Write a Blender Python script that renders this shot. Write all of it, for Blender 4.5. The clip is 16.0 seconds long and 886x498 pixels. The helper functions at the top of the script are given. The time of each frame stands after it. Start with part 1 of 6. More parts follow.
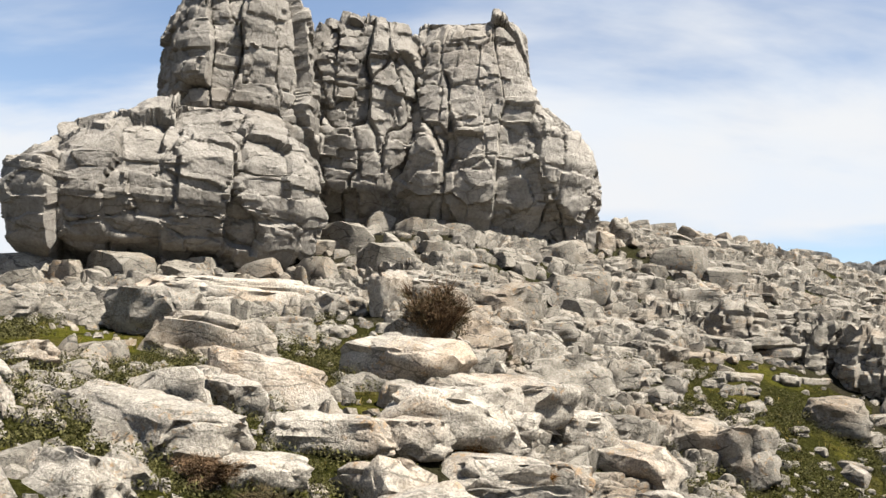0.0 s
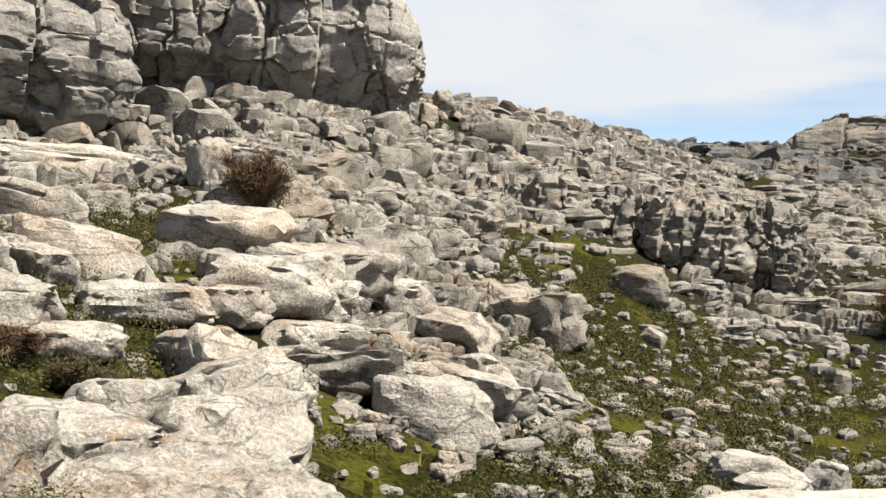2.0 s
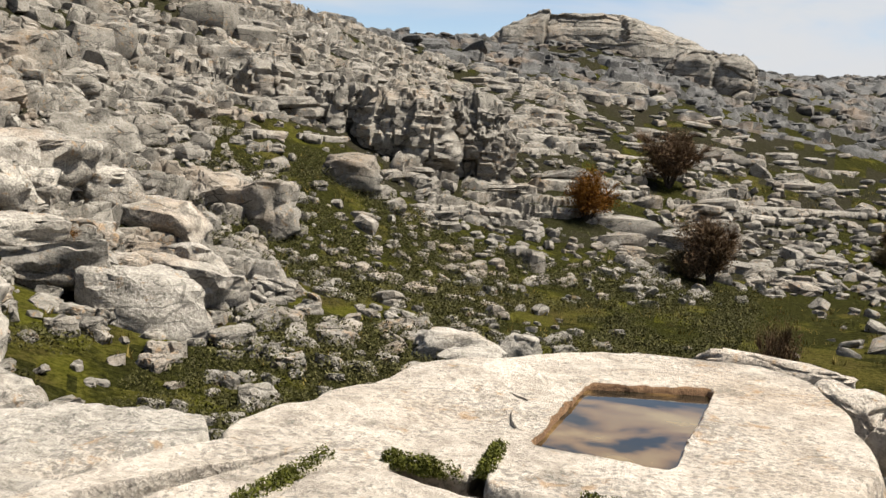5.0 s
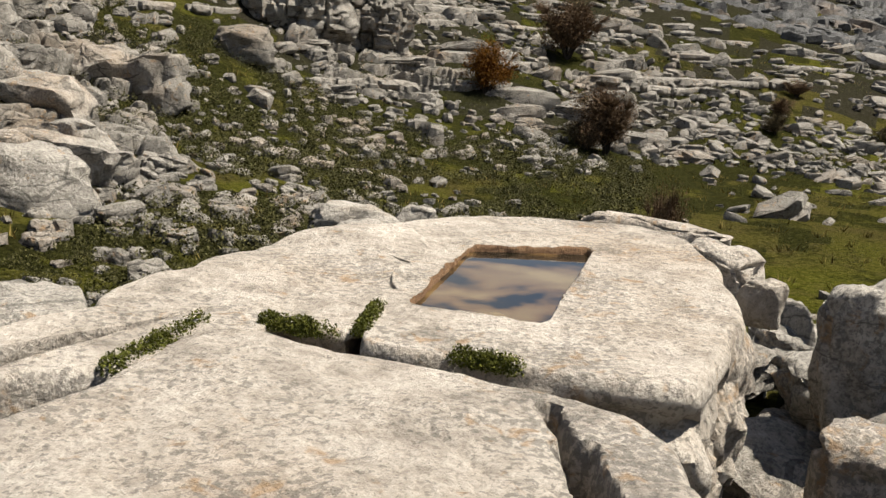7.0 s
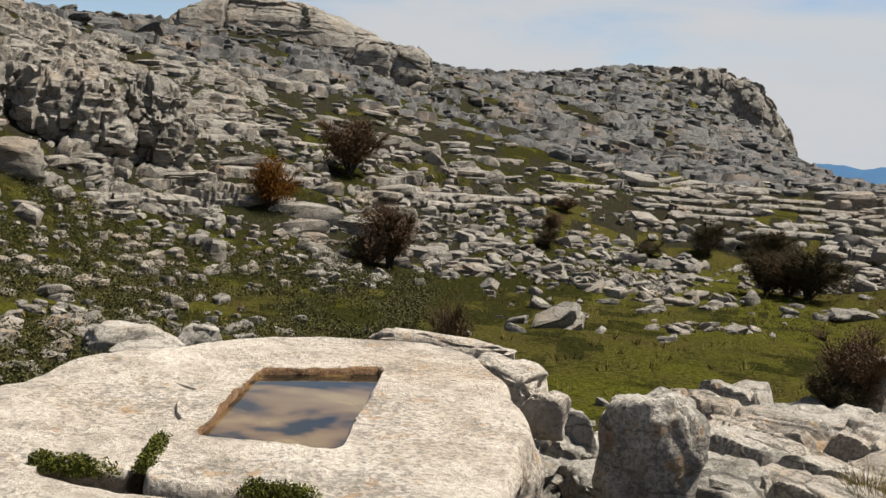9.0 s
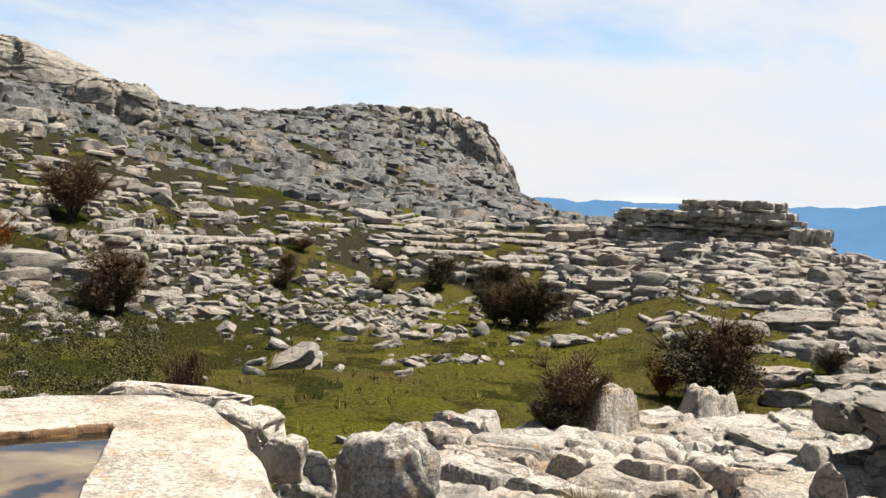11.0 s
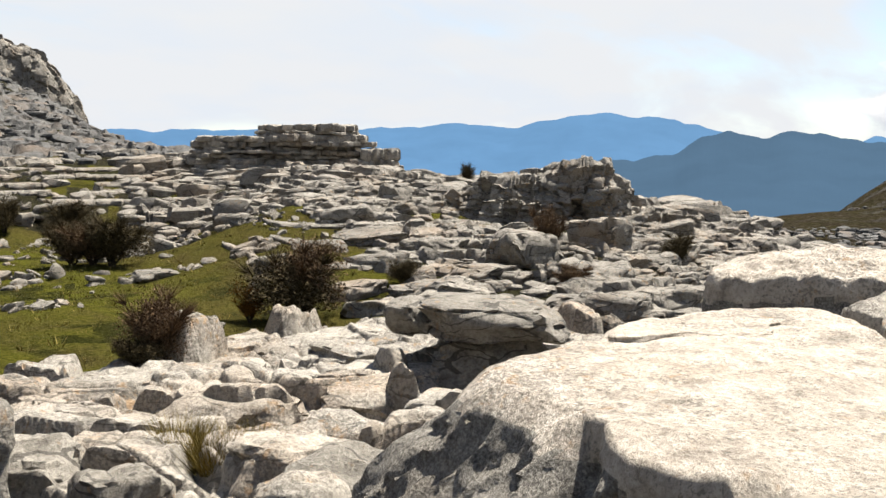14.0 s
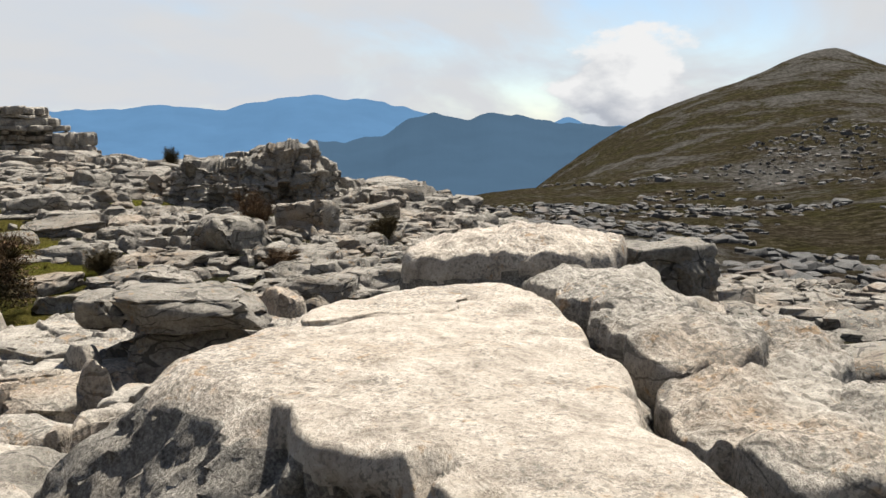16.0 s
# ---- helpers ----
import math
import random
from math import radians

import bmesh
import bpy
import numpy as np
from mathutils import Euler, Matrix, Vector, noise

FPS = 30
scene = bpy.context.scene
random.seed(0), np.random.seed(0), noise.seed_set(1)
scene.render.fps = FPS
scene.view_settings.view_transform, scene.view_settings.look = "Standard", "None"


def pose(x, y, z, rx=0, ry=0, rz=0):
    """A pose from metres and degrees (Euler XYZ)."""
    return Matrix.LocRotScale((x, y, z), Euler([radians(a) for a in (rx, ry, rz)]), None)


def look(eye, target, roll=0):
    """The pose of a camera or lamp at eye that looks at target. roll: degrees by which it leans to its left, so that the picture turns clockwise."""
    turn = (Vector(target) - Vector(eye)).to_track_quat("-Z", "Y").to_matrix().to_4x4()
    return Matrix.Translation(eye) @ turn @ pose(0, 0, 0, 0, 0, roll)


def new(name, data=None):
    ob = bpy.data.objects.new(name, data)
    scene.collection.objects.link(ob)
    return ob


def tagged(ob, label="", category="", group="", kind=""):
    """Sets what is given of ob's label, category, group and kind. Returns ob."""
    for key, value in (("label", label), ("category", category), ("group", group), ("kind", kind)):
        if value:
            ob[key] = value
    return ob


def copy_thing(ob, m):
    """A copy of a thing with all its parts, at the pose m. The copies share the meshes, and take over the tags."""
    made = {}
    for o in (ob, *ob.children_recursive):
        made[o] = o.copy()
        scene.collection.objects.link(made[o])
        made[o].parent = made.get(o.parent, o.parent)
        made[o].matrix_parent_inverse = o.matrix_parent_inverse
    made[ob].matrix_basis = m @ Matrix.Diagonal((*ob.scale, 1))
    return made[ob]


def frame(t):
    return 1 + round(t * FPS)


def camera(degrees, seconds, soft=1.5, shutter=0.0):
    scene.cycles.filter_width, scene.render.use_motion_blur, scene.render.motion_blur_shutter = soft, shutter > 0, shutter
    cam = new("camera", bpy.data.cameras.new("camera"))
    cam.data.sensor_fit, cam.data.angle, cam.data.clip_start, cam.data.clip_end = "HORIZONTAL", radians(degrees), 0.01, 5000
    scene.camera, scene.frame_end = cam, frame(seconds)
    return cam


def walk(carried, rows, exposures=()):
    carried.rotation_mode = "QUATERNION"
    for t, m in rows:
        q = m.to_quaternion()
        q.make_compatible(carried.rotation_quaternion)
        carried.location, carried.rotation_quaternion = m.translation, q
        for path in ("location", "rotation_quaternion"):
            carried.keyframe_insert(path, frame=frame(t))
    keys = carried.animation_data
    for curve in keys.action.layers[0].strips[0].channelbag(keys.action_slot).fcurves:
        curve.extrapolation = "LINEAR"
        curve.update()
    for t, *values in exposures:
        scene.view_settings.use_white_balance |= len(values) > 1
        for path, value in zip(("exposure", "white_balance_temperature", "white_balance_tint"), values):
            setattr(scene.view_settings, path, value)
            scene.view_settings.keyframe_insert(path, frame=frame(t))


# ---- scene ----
PATH = [  # seconds, x, y, z, then degrees about x, y, z
    (0.0, -0.061, 0.097, 1.817, 96.165, -3.332, 20.706),
    (0.5, -0.062, 0.117, 1.806, 95.030, -3.384, 18.250),
    (1.0, -0.060, 0.127, 1.785, 93.386, -3.421, 15.646),
    (1.5, -0.054, 0.128, 1.776, 91.572, -3.522, 13.293),
    (2.0, -0.027, 0.091, 1.769, 89.548, -3.477, 10.750),
    (2.5, -0.024, 0.099, 1.773, 87.808, -3.644, 8.385),
    (3.0, -0.042, 0.058, 1.759, 86.821, -3.874, 5.793),
    (3.5, -0.029, 0.037, 1.744, 86.417, -4.041, 3.222),
    (4.0, 0.000, 0.000, 1.750, 85.983, -4.062, 0.280),
    (4.5, 0.034, 0.000, 1.749, 85.432, -3.994, -2.422),
    (5.0, 0.067, -0.006, 1.742, 84.341, -3.920, -5.107),
    (5.2, 0.078, -0.014, 1.736, 83.807, -3.887, -5.947),
    (7.3, 0.244, -0.028, 1.659, 77.404, -3.612, -11.574),
    (7.5, 0.242, -0.050, 1.665, 77.390, -3.678, -12.413),
    (8.0, 0.210, -0.083, 1.692, 78.749, -4.105, -15.239),
    (8.5, 0.187, -0.061, 1.717, 81.609, -4.347, -18.652),
    (9.0, 0.206, 0.019, 1.713, 84.936, -4.323, -22.713),
    (9.2, 0.220, 0.045, 1.712, 86.113, -4.224, -24.176),
    (11.3, 0.121, -0.239, 1.809, 87.828, -3.076, -39.762),
    (11.5, 0.127, -0.246, 1.805, 87.668, -2.890, -41.292),
    (12.0, 0.130, -0.254, 1.803, 87.121, -2.434, -45.303),
    (12.5, 0.121, -0.275, 1.804, 86.564, -1.915, -49.022),
    (13.0, 0.096, -0.292, 1.810, 85.908, -1.449, -53.125),
    (13.5, 0.110, -0.319, 1.802, 85.293, -0.938, -56.831),
    (14.0, 0.109, -0.362, 1.801, 84.719, -0.490, -60.836),
    (14.5, 0.150, -0.391, 1.796, 84.321, -0.291, -64.524),
    (15.0, 0.200, -0.429, 1.807, 83.997, -0.334, -68.501),
    (15.5, 0.208, -0.477, 1.817, 83.877, -0.302, -72.401),
    (16.0, 0.164, -0.555, 1.831, 83.787, 0.000, -76.930),
]
cam = camera(47.07, 16.0)
EXPOSURE = 1.68
STOPS = ((0.0, 0.05), (3.0, -0.08), (5.0, -0.25), (7.5, -0.5), (9.0, -0.52), (11.0, 0.0), (12.5, 0.08), (14.0, -0.02), (16.0, -0.32))
walk(cam, [(r[0], pose(*r[1:])) for r in PATH], [(t, EXPOSURE + s) for t, s in STOPS])

# ---- sky, sun ----
SUN_AZ, SUN_EL = 99.0, 62.0          # degrees clockwise from +y, degrees up
CLOUD = 5.5                          # brightness of the high cloud


def nodes_of(tree):
    tree.nodes.clear()
    return tree.nodes, tree.links


def build_world():
    world = bpy.data.worlds.new("sky")
    scene.world = world
    world.use_nodes = True
    N, L = nodes_of(world.node_tree)

    def maths(op, x, y):
        m = N.new("ShaderNodeMath")
        m.operation = op
        for k, v in enumerate((x, y)):
            if hasattr(v, "is_output"):
                L.new(v, m.inputs[k])
            else:
                m.inputs[k].default_value = v
        return m.outputs[0]

    sky = N.new("ShaderNodeTexSky")
    sky.sky_type, sky.sun_disc = "NISHITA", False
    sky.sun_elevation, sky.sun_rotation = radians(SUN_EL), radians(SUN_AZ)
    sky.altitude, sky.air_density, sky.dust_density = 1100.0, 1.0, 0.3
    coord = N.new("ShaderNodeTexCoord").outputs["Generated"]
    parts = N.new("ShaderNodeSeparateXYZ")
    L.new(coord, parts.inputs[0])
    up = maths("MAXIMUM", parts.outputs[2], 0.0)
    # a cloud layer seen in perspective: streaks crowd together towards the horizon
    join = N.new("ShaderNodeCombineXYZ")
    low = maths("ADD", up, 0.22)
    L.new(maths("DIVIDE", parts.outputs[0], low), join.inputs[0])
    L.new(maths("DIVIDE", parts.outputs[1], low), join.inputs[1])
    stretch = N.new("ShaderNodeMapping")
    stretch.inputs["Rotation"].default_value = (0, 0, radians(-62))
    stretch.inputs["Scale"].default_value = (0.55, 0.9, 1.0)
    L.new(join.outputs[0], stretch.inputs[0])
    veil = N.new("ShaderNodeTexNoise")
    veil.inputs["Scale"].default_value, veil.inputs["Detail"].default_value, veil.inputs["Roughness"].default_value, veil.inputs["Distortion"].default_value = 1.25, 7.0, 0.52, 0.5
    L.new(stretch.outputs[0], veil.inputs["Vector"])
    dense = maths("ADD", veil.outputs["Fac"], maths("SUBTRACT", 0.06, maths("ADD", maths("MULTIPLY", maths("MAXIMUM", maths("SUBTRACT", up, 0.36), 0.0), 2.2), maths("MULTIPLY", maths("MAXIMUM", maths("SUBTRACT", 0.14, up), 0.0), 0.15))))
    cover = N.new("ShaderNodeMapRange")
    cover.interpolation_type = "SMOOTHSTEP"
    cover.inputs[1].default_value, cover.inputs[2].default_value, cover.inputs[3].default_value = 0.40, 0.60, 0.08
    L.new(dense, cover.inputs[0])
    puffs = N.new("ShaderNodeTexNoise")
    puffs.inputs["Scale"].default_value, puffs.inputs["Detail"].default_value, puffs.inputs["Roughness"].default_value = 2.2, 6.0, 0.5
    L.new(join.outputs[0], puffs.inputs["Vector"])
    tone = N.new("ShaderNodeValToRGB")
    tone.color_ramp.elements[0].position, tone.color_ramp.elements[0].color = 0.36, (CLOUD * 0.93, CLOUD * 0.985, CLOUD * 1.06, 1)
    tone.color_ramp.elements[1].position, tone.color_ramp.elements[1].color = 0.56, (CLOUD * 0.98, CLOUD, CLOUD * 1.03, 1)
    L.new(puffs.outputs["Fac"], tone.inputs["Fac"])
    mix = N.new("ShaderNodeMix")
    mix.data_type = "RGBA"
    L.new(cover.outputs[0], mix.inputs[0])
    L.new(sky.outputs[0], mix.inputs[6])
    L.new(tone.outputs[0], mix.inputs[7])
    # one bank of cumulus low over the far valley
    heap = N.new("ShaderNodeMapping")
    heap.inputs["Scale"].default_value = (9.0, 9.0, 17.0)
    L.new(coord, heap.inputs[0])
    lumps = N.new("ShaderNodeTexNoise")
    lumps.inputs["Scale"].default_value, lumps.inputs["Detail"].default_value, lumps.inputs["Roughness"].default_value = 1.0, 7.0, 0.55
    L.new(heap.outputs[0], lumps.inputs["Vector"])
    aim = N.new("ShaderNodeVectorMath")
    aim.operation = "DISTANCE"
    L.new(coord, aim.inputs[0])
    aim.inputs[1].default_value = (math.sin(radians(87.0)) * 0.999, math.cos(radians(87.0)), 0.058)
    bank = maths("SUBTRACT", lumps.outputs["Fac"], maths("MULTIPLY", aim.outputs["Value"], 4.6))
    heaped = N.new("ShaderNodeMapRange")
    heaped.interpolation_type = "SMOOTHSTEP"
    heaped.inputs[1].default_value, heaped.inputs[2].default_value = 0.22, 0.30
    L.new(bank, heaped.inputs[0])
    shade = N.new("ShaderNodeValToRGB")
    shade.color_ramp.elements[0].position, shade.color_ramp.elements[0].color = 0.40, (CLOUD * 0.66, CLOUD * 0.70, CLOUD * 0.78, 1)
    shade.color_ramp.elements[1].position, shade.color_ramp.elements[1].color = 0.60, (CLOUD * 1.25, CLOUD * 1.25, CLOUD * 1.25, 1)
    L.new(maths("ADD", lumps.outputs["Fac"], maths("MULTIPLY", maths("SUBTRACT", parts.outputs[2], 0.05), 4.0)), shade.inputs["Fac"])
    topped = N.new("ShaderNodeMix")
    topped.data_type = "RGBA"
    L.new(heaped.outputs[0], topped.inputs[0])
    L.new(mix.outputs[2], topped.inputs[6])
    L.new(shade.outputs[0], topped.inputs[7])
    back = N.new("ShaderNodeBackground")
    back.inputs[1].default_value = 0.05
    L.new(topped.outputs[2], back.inputs[0])
    out = N.new("ShaderNodeOutputWorld")
    L.new(back.outputs[0], out.inputs[0])


build_world()
sun = new("sun", bpy.data.lights.new("sun", "SUN"))
sun.data.energy, sun.data.angle, sun.data.color = 5.0, radians(0.6), (1.0, 0.955, 0.88)
_a, _e = radians(SUN_AZ), radians(SUN_EL)
SUN_WAY = Vector((math.sin(_a) * math.cos(_e), math.cos(_a) * math.cos(_e), math.sin(_e)))
sun.matrix_world = look((0, 0, 60), Vector((0, 0, 60)) - SUN_WAY)


# ---- number helpers ----
def hashed(seed, *k):
    h = np.full(np.shape(k[0]), (seed * 2654435761 + 97) & 0xFFFFFFFF, dtype=np.uint32)
    for v in k:
        h = (h ^ (v.astype(np.int64) & 0xFFFFFFFF).astype(np.uint32)) * np.uint32(2246822519)
        h = h ^ (h >> np.uint32(15))
        h = h * np.uint32(3266489917)
        h = h ^ (h >> np.uint32(13))
    return h.astype(np.float64) / 4294967295.0


def value_noise(p, seed=0):
    b = np.floor(p)
    f = p - b
    f = f * f * (3 - 2 * f)
    b = b.astype(np.int64)
    out = 0
    for i in (0, 1):
        for j in (0, 1):
            for k in (0, 1):
                w = (f[:, 0] if i else 1 - f[:, 0]) * (f[:, 1] if j else 1 - f[:, 1]) * (f[:, 2] if k else 1 - f[:, 2])
                out = out + w * hashed(seed, b[:, 0] + i, b[:, 1] + j, b[:, 2] + k)
    return out * 2 - 1


def fbm(p, octaves=4, seed=0, gain=0.5):
    total, amp, q = 0, 1.0, np.array(p, dtype=float)
    for o in range(octaves):
        total = total + amp * value_noise(q, seed + o)
        amp, q = amp * gain, q * 2.03 + 7.1
    return total


def flat_fbm(x, y, size, octaves=4, seed=0):
    return fbm(np.stack([x / size, y / size, np.zeros_like(x) + 0.37], 1), octaves, seed)


def mixed(seed, a, b, c):
    """One well-mixed 32-bit number for each lattice point."""
    h = (a.astype(np.uint32) * np.uint32(73856093)) ^ (b.astype(np.uint32) * np.uint32(19349663)) ^ (c.astype(np.uint32) * np.uint32(83492791)) ^ np.uint32((seed * 2654435761 + 97) & 0xFFFFFFFF)
    h = (h ^ (h >> np.uint32(15))) * np.uint32(2246822519)
    h = (h ^ (h >> np.uint32(13))) * np.uint32(3266489917)
    return h ^ (h >> np.uint32(16))


def cells3(p, seed=0, jitter=0.8):
    """Nearest cell of a jittered lattice in space: the edge distance, the cell's key and the way from its centre."""
    base = np.floor(p).astype(np.int32)
    n = len(p)
    f1, f2 = np.full(n, 9.0, dtype=np.float32), np.full(n, 9.0, dtype=np.float32)
    key = np.zeros((n, 3), dtype=np.int32)
    to = np.zeros((n, 3), dtype=np.float32)
    frac = (p - base).astype(np.float32)
    for a in (-1, 0, 1):
        for b in (-1, 0, 1):
            for c in (-1, 0, 1):
                q = base + np.array((a, b, c), dtype=np.int32)
                h = mixed(seed, q[:, 0], q[:, 1], q[:, 2])
                r = np.stack([h & np.uint32(1023), (h >> np.uint32(10)) & np.uint32(1023), (h >> np.uint32(20)) & np.uint32(1023)], 1).astype(np.float32) * np.float32(1 / 1023)
                way = frac - (np.array((a + 0.5 - jitter / 2, b + 0.5 - jitter / 2, c + 0.5 - jitter / 2), dtype=np.float32) + np.float32(jitter) * r)
                w2 = way * way
                d = np.sqrt(np.sqrt((w2 * w2).sum(1)))
                near = d < f1
                f2 = np.where(near, f1, np.minimum(f2, d))
                f1 = np.where(near, d, f1)
                key[near], to[near] = q[near], way[near]
    return (f2 - f1).astype(np.float64), key.astype(np.int64), to.astype(np.float64)


def smooth(x, a, b):
    t = np.clip((x - a) / (b - a), 0, 1)
    return t * t * (3 - 2 * t)


def plan(az, d):
    """x, y of a place d metres from the viewpoint, az degrees clockwise from +y."""
    return d * math.sin(radians(az)), d * math.cos(radians(az))


# ---- mesh helpers ----
def mesh_from(name, verts, faces, smooth_shade=True, sharp=None):
    me = bpy.data.meshes.new(name)
    verts, faces = np.asarray(verts, dtype=np.float32), np.asarray(faces, dtype=np.int32)
    k = faces.shape[1]
    me.vertices.add(len(verts))
    me.vertices.foreach_set("co", verts.ravel())
    me.loops.add(faces.size)
    me.loops.foreach_set("vertex_index", faces.ravel())
    me.polygons.add(len(faces))
    me.polygons.foreach_set("loop_start", np.arange(0, faces.size, k, dtype=np.int32))
    me.polygons.foreach_set("use_smooth", np.full(len(faces), smooth_shade))
    me.update(calc_edges=True)
    if sharp is not None:
        me.set_sharp_from_angle(angle=radians(sharp))
    return me


def solid(name, verts, faces, material, parent=None, label="", smooth_shade=True, sharp=None):
    ob = new(name, mesh_from(name, verts, faces, smooth_shade, sharp))
    ob.data.materials.append(material)
    if parent is not None:
        ob.parent = parent
    return tagged(ob, label)


def part(name, bm, material, parent=None, label=""):
    me = bpy.data.meshes.new(name)
    bm.to_mesh(me)
    bm.free()
    me.materials.append(material)
    ob = new(name, me)
    if parent is not None:
        ob.parent = parent
    return tagged(ob, label)


def grid_faces(rows, cols, wrap=False):
    i = np.arange(rows - 1)[:, None] * cols
    j = np.arange(cols if wrap else cols - 1)[None, :]
    k = (j + 1) % cols
    return np.stack([i + j, i + k, i + cols + k, i + cols + j], 2).reshape(-1, 4)


def ico(level):
    bm = bmesh.new()
    bmesh.ops.create_icosphere(bm, subdivisions=level, radius=1.0)
    v = np.array([x.co[:] for x in bm.verts])
    f = np.array([[x.index for x in y.verts] for y in bm.faces])
    bm.free()
    return v, f


ICO = {k: ico(k) for k in (1, 2, 3, 4, 5)}


# ---- materials ----
def material(name, rough=0.85):
    m = bpy.data.materials.new(name)
    m.use_nodes = True
    N, L = nodes_of(m.node_tree)
    out, b = N.new("ShaderNodeOutputMaterial"), N.new("ShaderNodeBsdfPrincipled")
    b.inputs["Roughness"].default_value = rough
    b.inputs["Specular IOR Level"].default_value = 0.25
    L.new(b.outputs[0], out.inputs[0])
    return m, N, L, b


def noise_node(N, L, vec, scale, detail=6.0, rough=0.55, distort=0.0):
    n = N.new("ShaderNodeTexNoise")
    n.inputs["Scale"].default_value, n.inputs["Detail"].default_value = scale, detail
    n.inputs["Roughness"].default_value, n.inputs["Distortion"].default_value = rough, distort
    L.new(vec, n.inputs["Vector"])
    return n.outputs["Fac"]


def ramp(N, L, fac, *stops):
    r = N.new("ShaderNodeValToRGB")
    e = r.color_ramp.elements
    while len(e) < len(stops):
        e.new(0.5)
    for s, (p, c) in zip(e, stops):
        s.position, s.color = p, (*c, 1) if len(c) == 3 else c
    L.new(fac, r.inputs["Fac"])
    return r.outputs["Color"]


def blend(N, L, fac, a, b, mode="MIX"):
    m = N.new("ShaderNodeMix")
    m.data_type, m.blend_type = "RGBA", mode
    for sock, v in ((0, fac), (6, a), (7, b)):
        if hasattr(v, "is_output"):
            L.new(v, m.inputs[sock])
        else:
            m.inputs[sock].default_value = v if sock == 0 else (*v, 1)
    return m.outputs[2]


def rock_material(name, pale, mid, dark, lichen=0.35, stain=(0.30, 0.17, 0.07), stain_amount=0.25, fine=1.0, rand=0.25, bump=0.8, joint=0.9, fissure=0.7, tight=0.0, grain=0.55, thick=0.035, speckle=0.0):
    m, N, L, b = material(name)
    pos = N.new("ShaderNodeNewGeometry").outputs["Position"]
    big = noise_node(N, L, pos, 0.35 * fine, 5.0, 0.55)
    med = noise_node(N, L, pos, 2.3 * fine, 8.0, 0.62, 0.4)
    small = noise_node(N, L, pos, 15.0 * fine, 8.0, 0.68)
    col = ramp(N, L, med, (0.30 + tight, dark), (0.47, mid), (0.66 - tight, pale))
    col = blend(N, L, grain, col, ramp(N, L, small, (0.36 + tight, dark), (0.50, mid), (0.62 - tight, pale)))
    col = blend(N, L, ramp(N, L, big, (0.52, (0, 0, 0)), (0.72, (stain_amount,) * 3)), col, stain)
    spots = N.new("ShaderNodeTexVoronoi")
    spots.inputs["Scale"].default_value = 5.5 * fine
    warp = N.new("ShaderNodeVectorMath"); warp.operation = "ADD"
    wob = N.new("ShaderNodeTexNoise"); wob.inputs["Scale"].default_value = 9.0 * fine
    L.new(pos, wob.inputs["Vector"]); L.new(pos, warp.inputs[0]); L.new(wob.outputs["Color"], warp.inputs[1])
    L.new(warp.outputs[0], spots.inputs["Vector"])
    blot = ramp(N, L, spots.outputs["Distance"], (0.16, (lichen,) * 3), (0.34, (0, 0, 0)))
    col = blend(N, L, blot, col, (dark[0] * 0.55, dark[1] * 0.55, dark[2] * 0.55))
    if speckle:                                      # crusts of grey and orange lichen in patches
        where = noise_node(N, L, pos, 0.9, 4.0, 0.6)
        dots = noise_node(N, L, pos, 26.0, 3.0, 0.6, 0.3)
        sum_ = N.new("ShaderNodeMath"); sum_.operation = "MULTIPLY_ADD"; sum_.inputs[1].default_value = 0.8
        L.new(where, sum_.inputs[0]); L.new(dots, sum_.inputs[2])
        col = blend(N, L, ramp(N, L, sum_.outputs[0], (0.955, (0, 0, 0)), (1.0, (speckle,) * 3)), col, (0.085, 0.078, 0.066))
        rust = noise_node(N, L, pos, 6.5, 4.0, 0.65, 0.5)
        sum2 = N.new("ShaderNodeMath"); sum2.operation = "MULTIPLY_ADD"; sum2.inputs[1].default_value = 0.5
        L.new(where, sum2.inputs[0]); L.new(rust, sum2.inputs[2])
        col = blend(N, L, ramp(N, L, sum2.outputs[0], (0.86, (0, 0, 0)), (0.95, (0.55,) * 3)), col, (0.27, 0.155, 0.062))
    # fissures: thin joints, closer together up and down than along the bed
    squash = N.new("ShaderNodeMapping"); squash.inputs["Scale"].default_value = (joint * 0.8, joint * 0.8, joint * 3.6)
    bend = N.new("ShaderNodeTexNoise"); bend.inputs["Scale"].default_value, bend.inputs["Detail"].default_value = 1.3 * joint, 4.0
    L.new(pos, bend.inputs["Vector"])
    push = N.new("ShaderNodeVectorMath"); push.operation = "MULTIPLY_ADD"; push.inputs[1].default_value = (0.5 / joint,) * 3
    L.new(bend.outputs["Color"], push.inputs[0]); L.new(pos, push.inputs[2])
    L.new(push.outputs[0], squash.inputs[0])
    net = N.new("ShaderNodeTexVoronoi"); net.feature = "DISTANCE_TO_EDGE"; net.inputs["Scale"].default_value = 1.0
    L.new(squash.outputs[0], net.inputs["Vector"])
    gaps = noise_node(N, L, pos, 1.7 * joint, 3.0)
    thin = N.new("ShaderNodeMapRange")
    thin.inputs[1].default_value, thin.inputs[2].default_value, thin.inputs[3].default_value, thin.inputs[4].default_value = 0.42, 0.60, 0.0, thick
    L.new(gaps, thin.inputs[0])
    cut = N.new("ShaderNodeMath"); cut.operation = "LESS_THAN"
    L.new(net.outputs["Distance"], cut.inputs[0]); L.new(thin.outputs[0], cut.inputs[1])
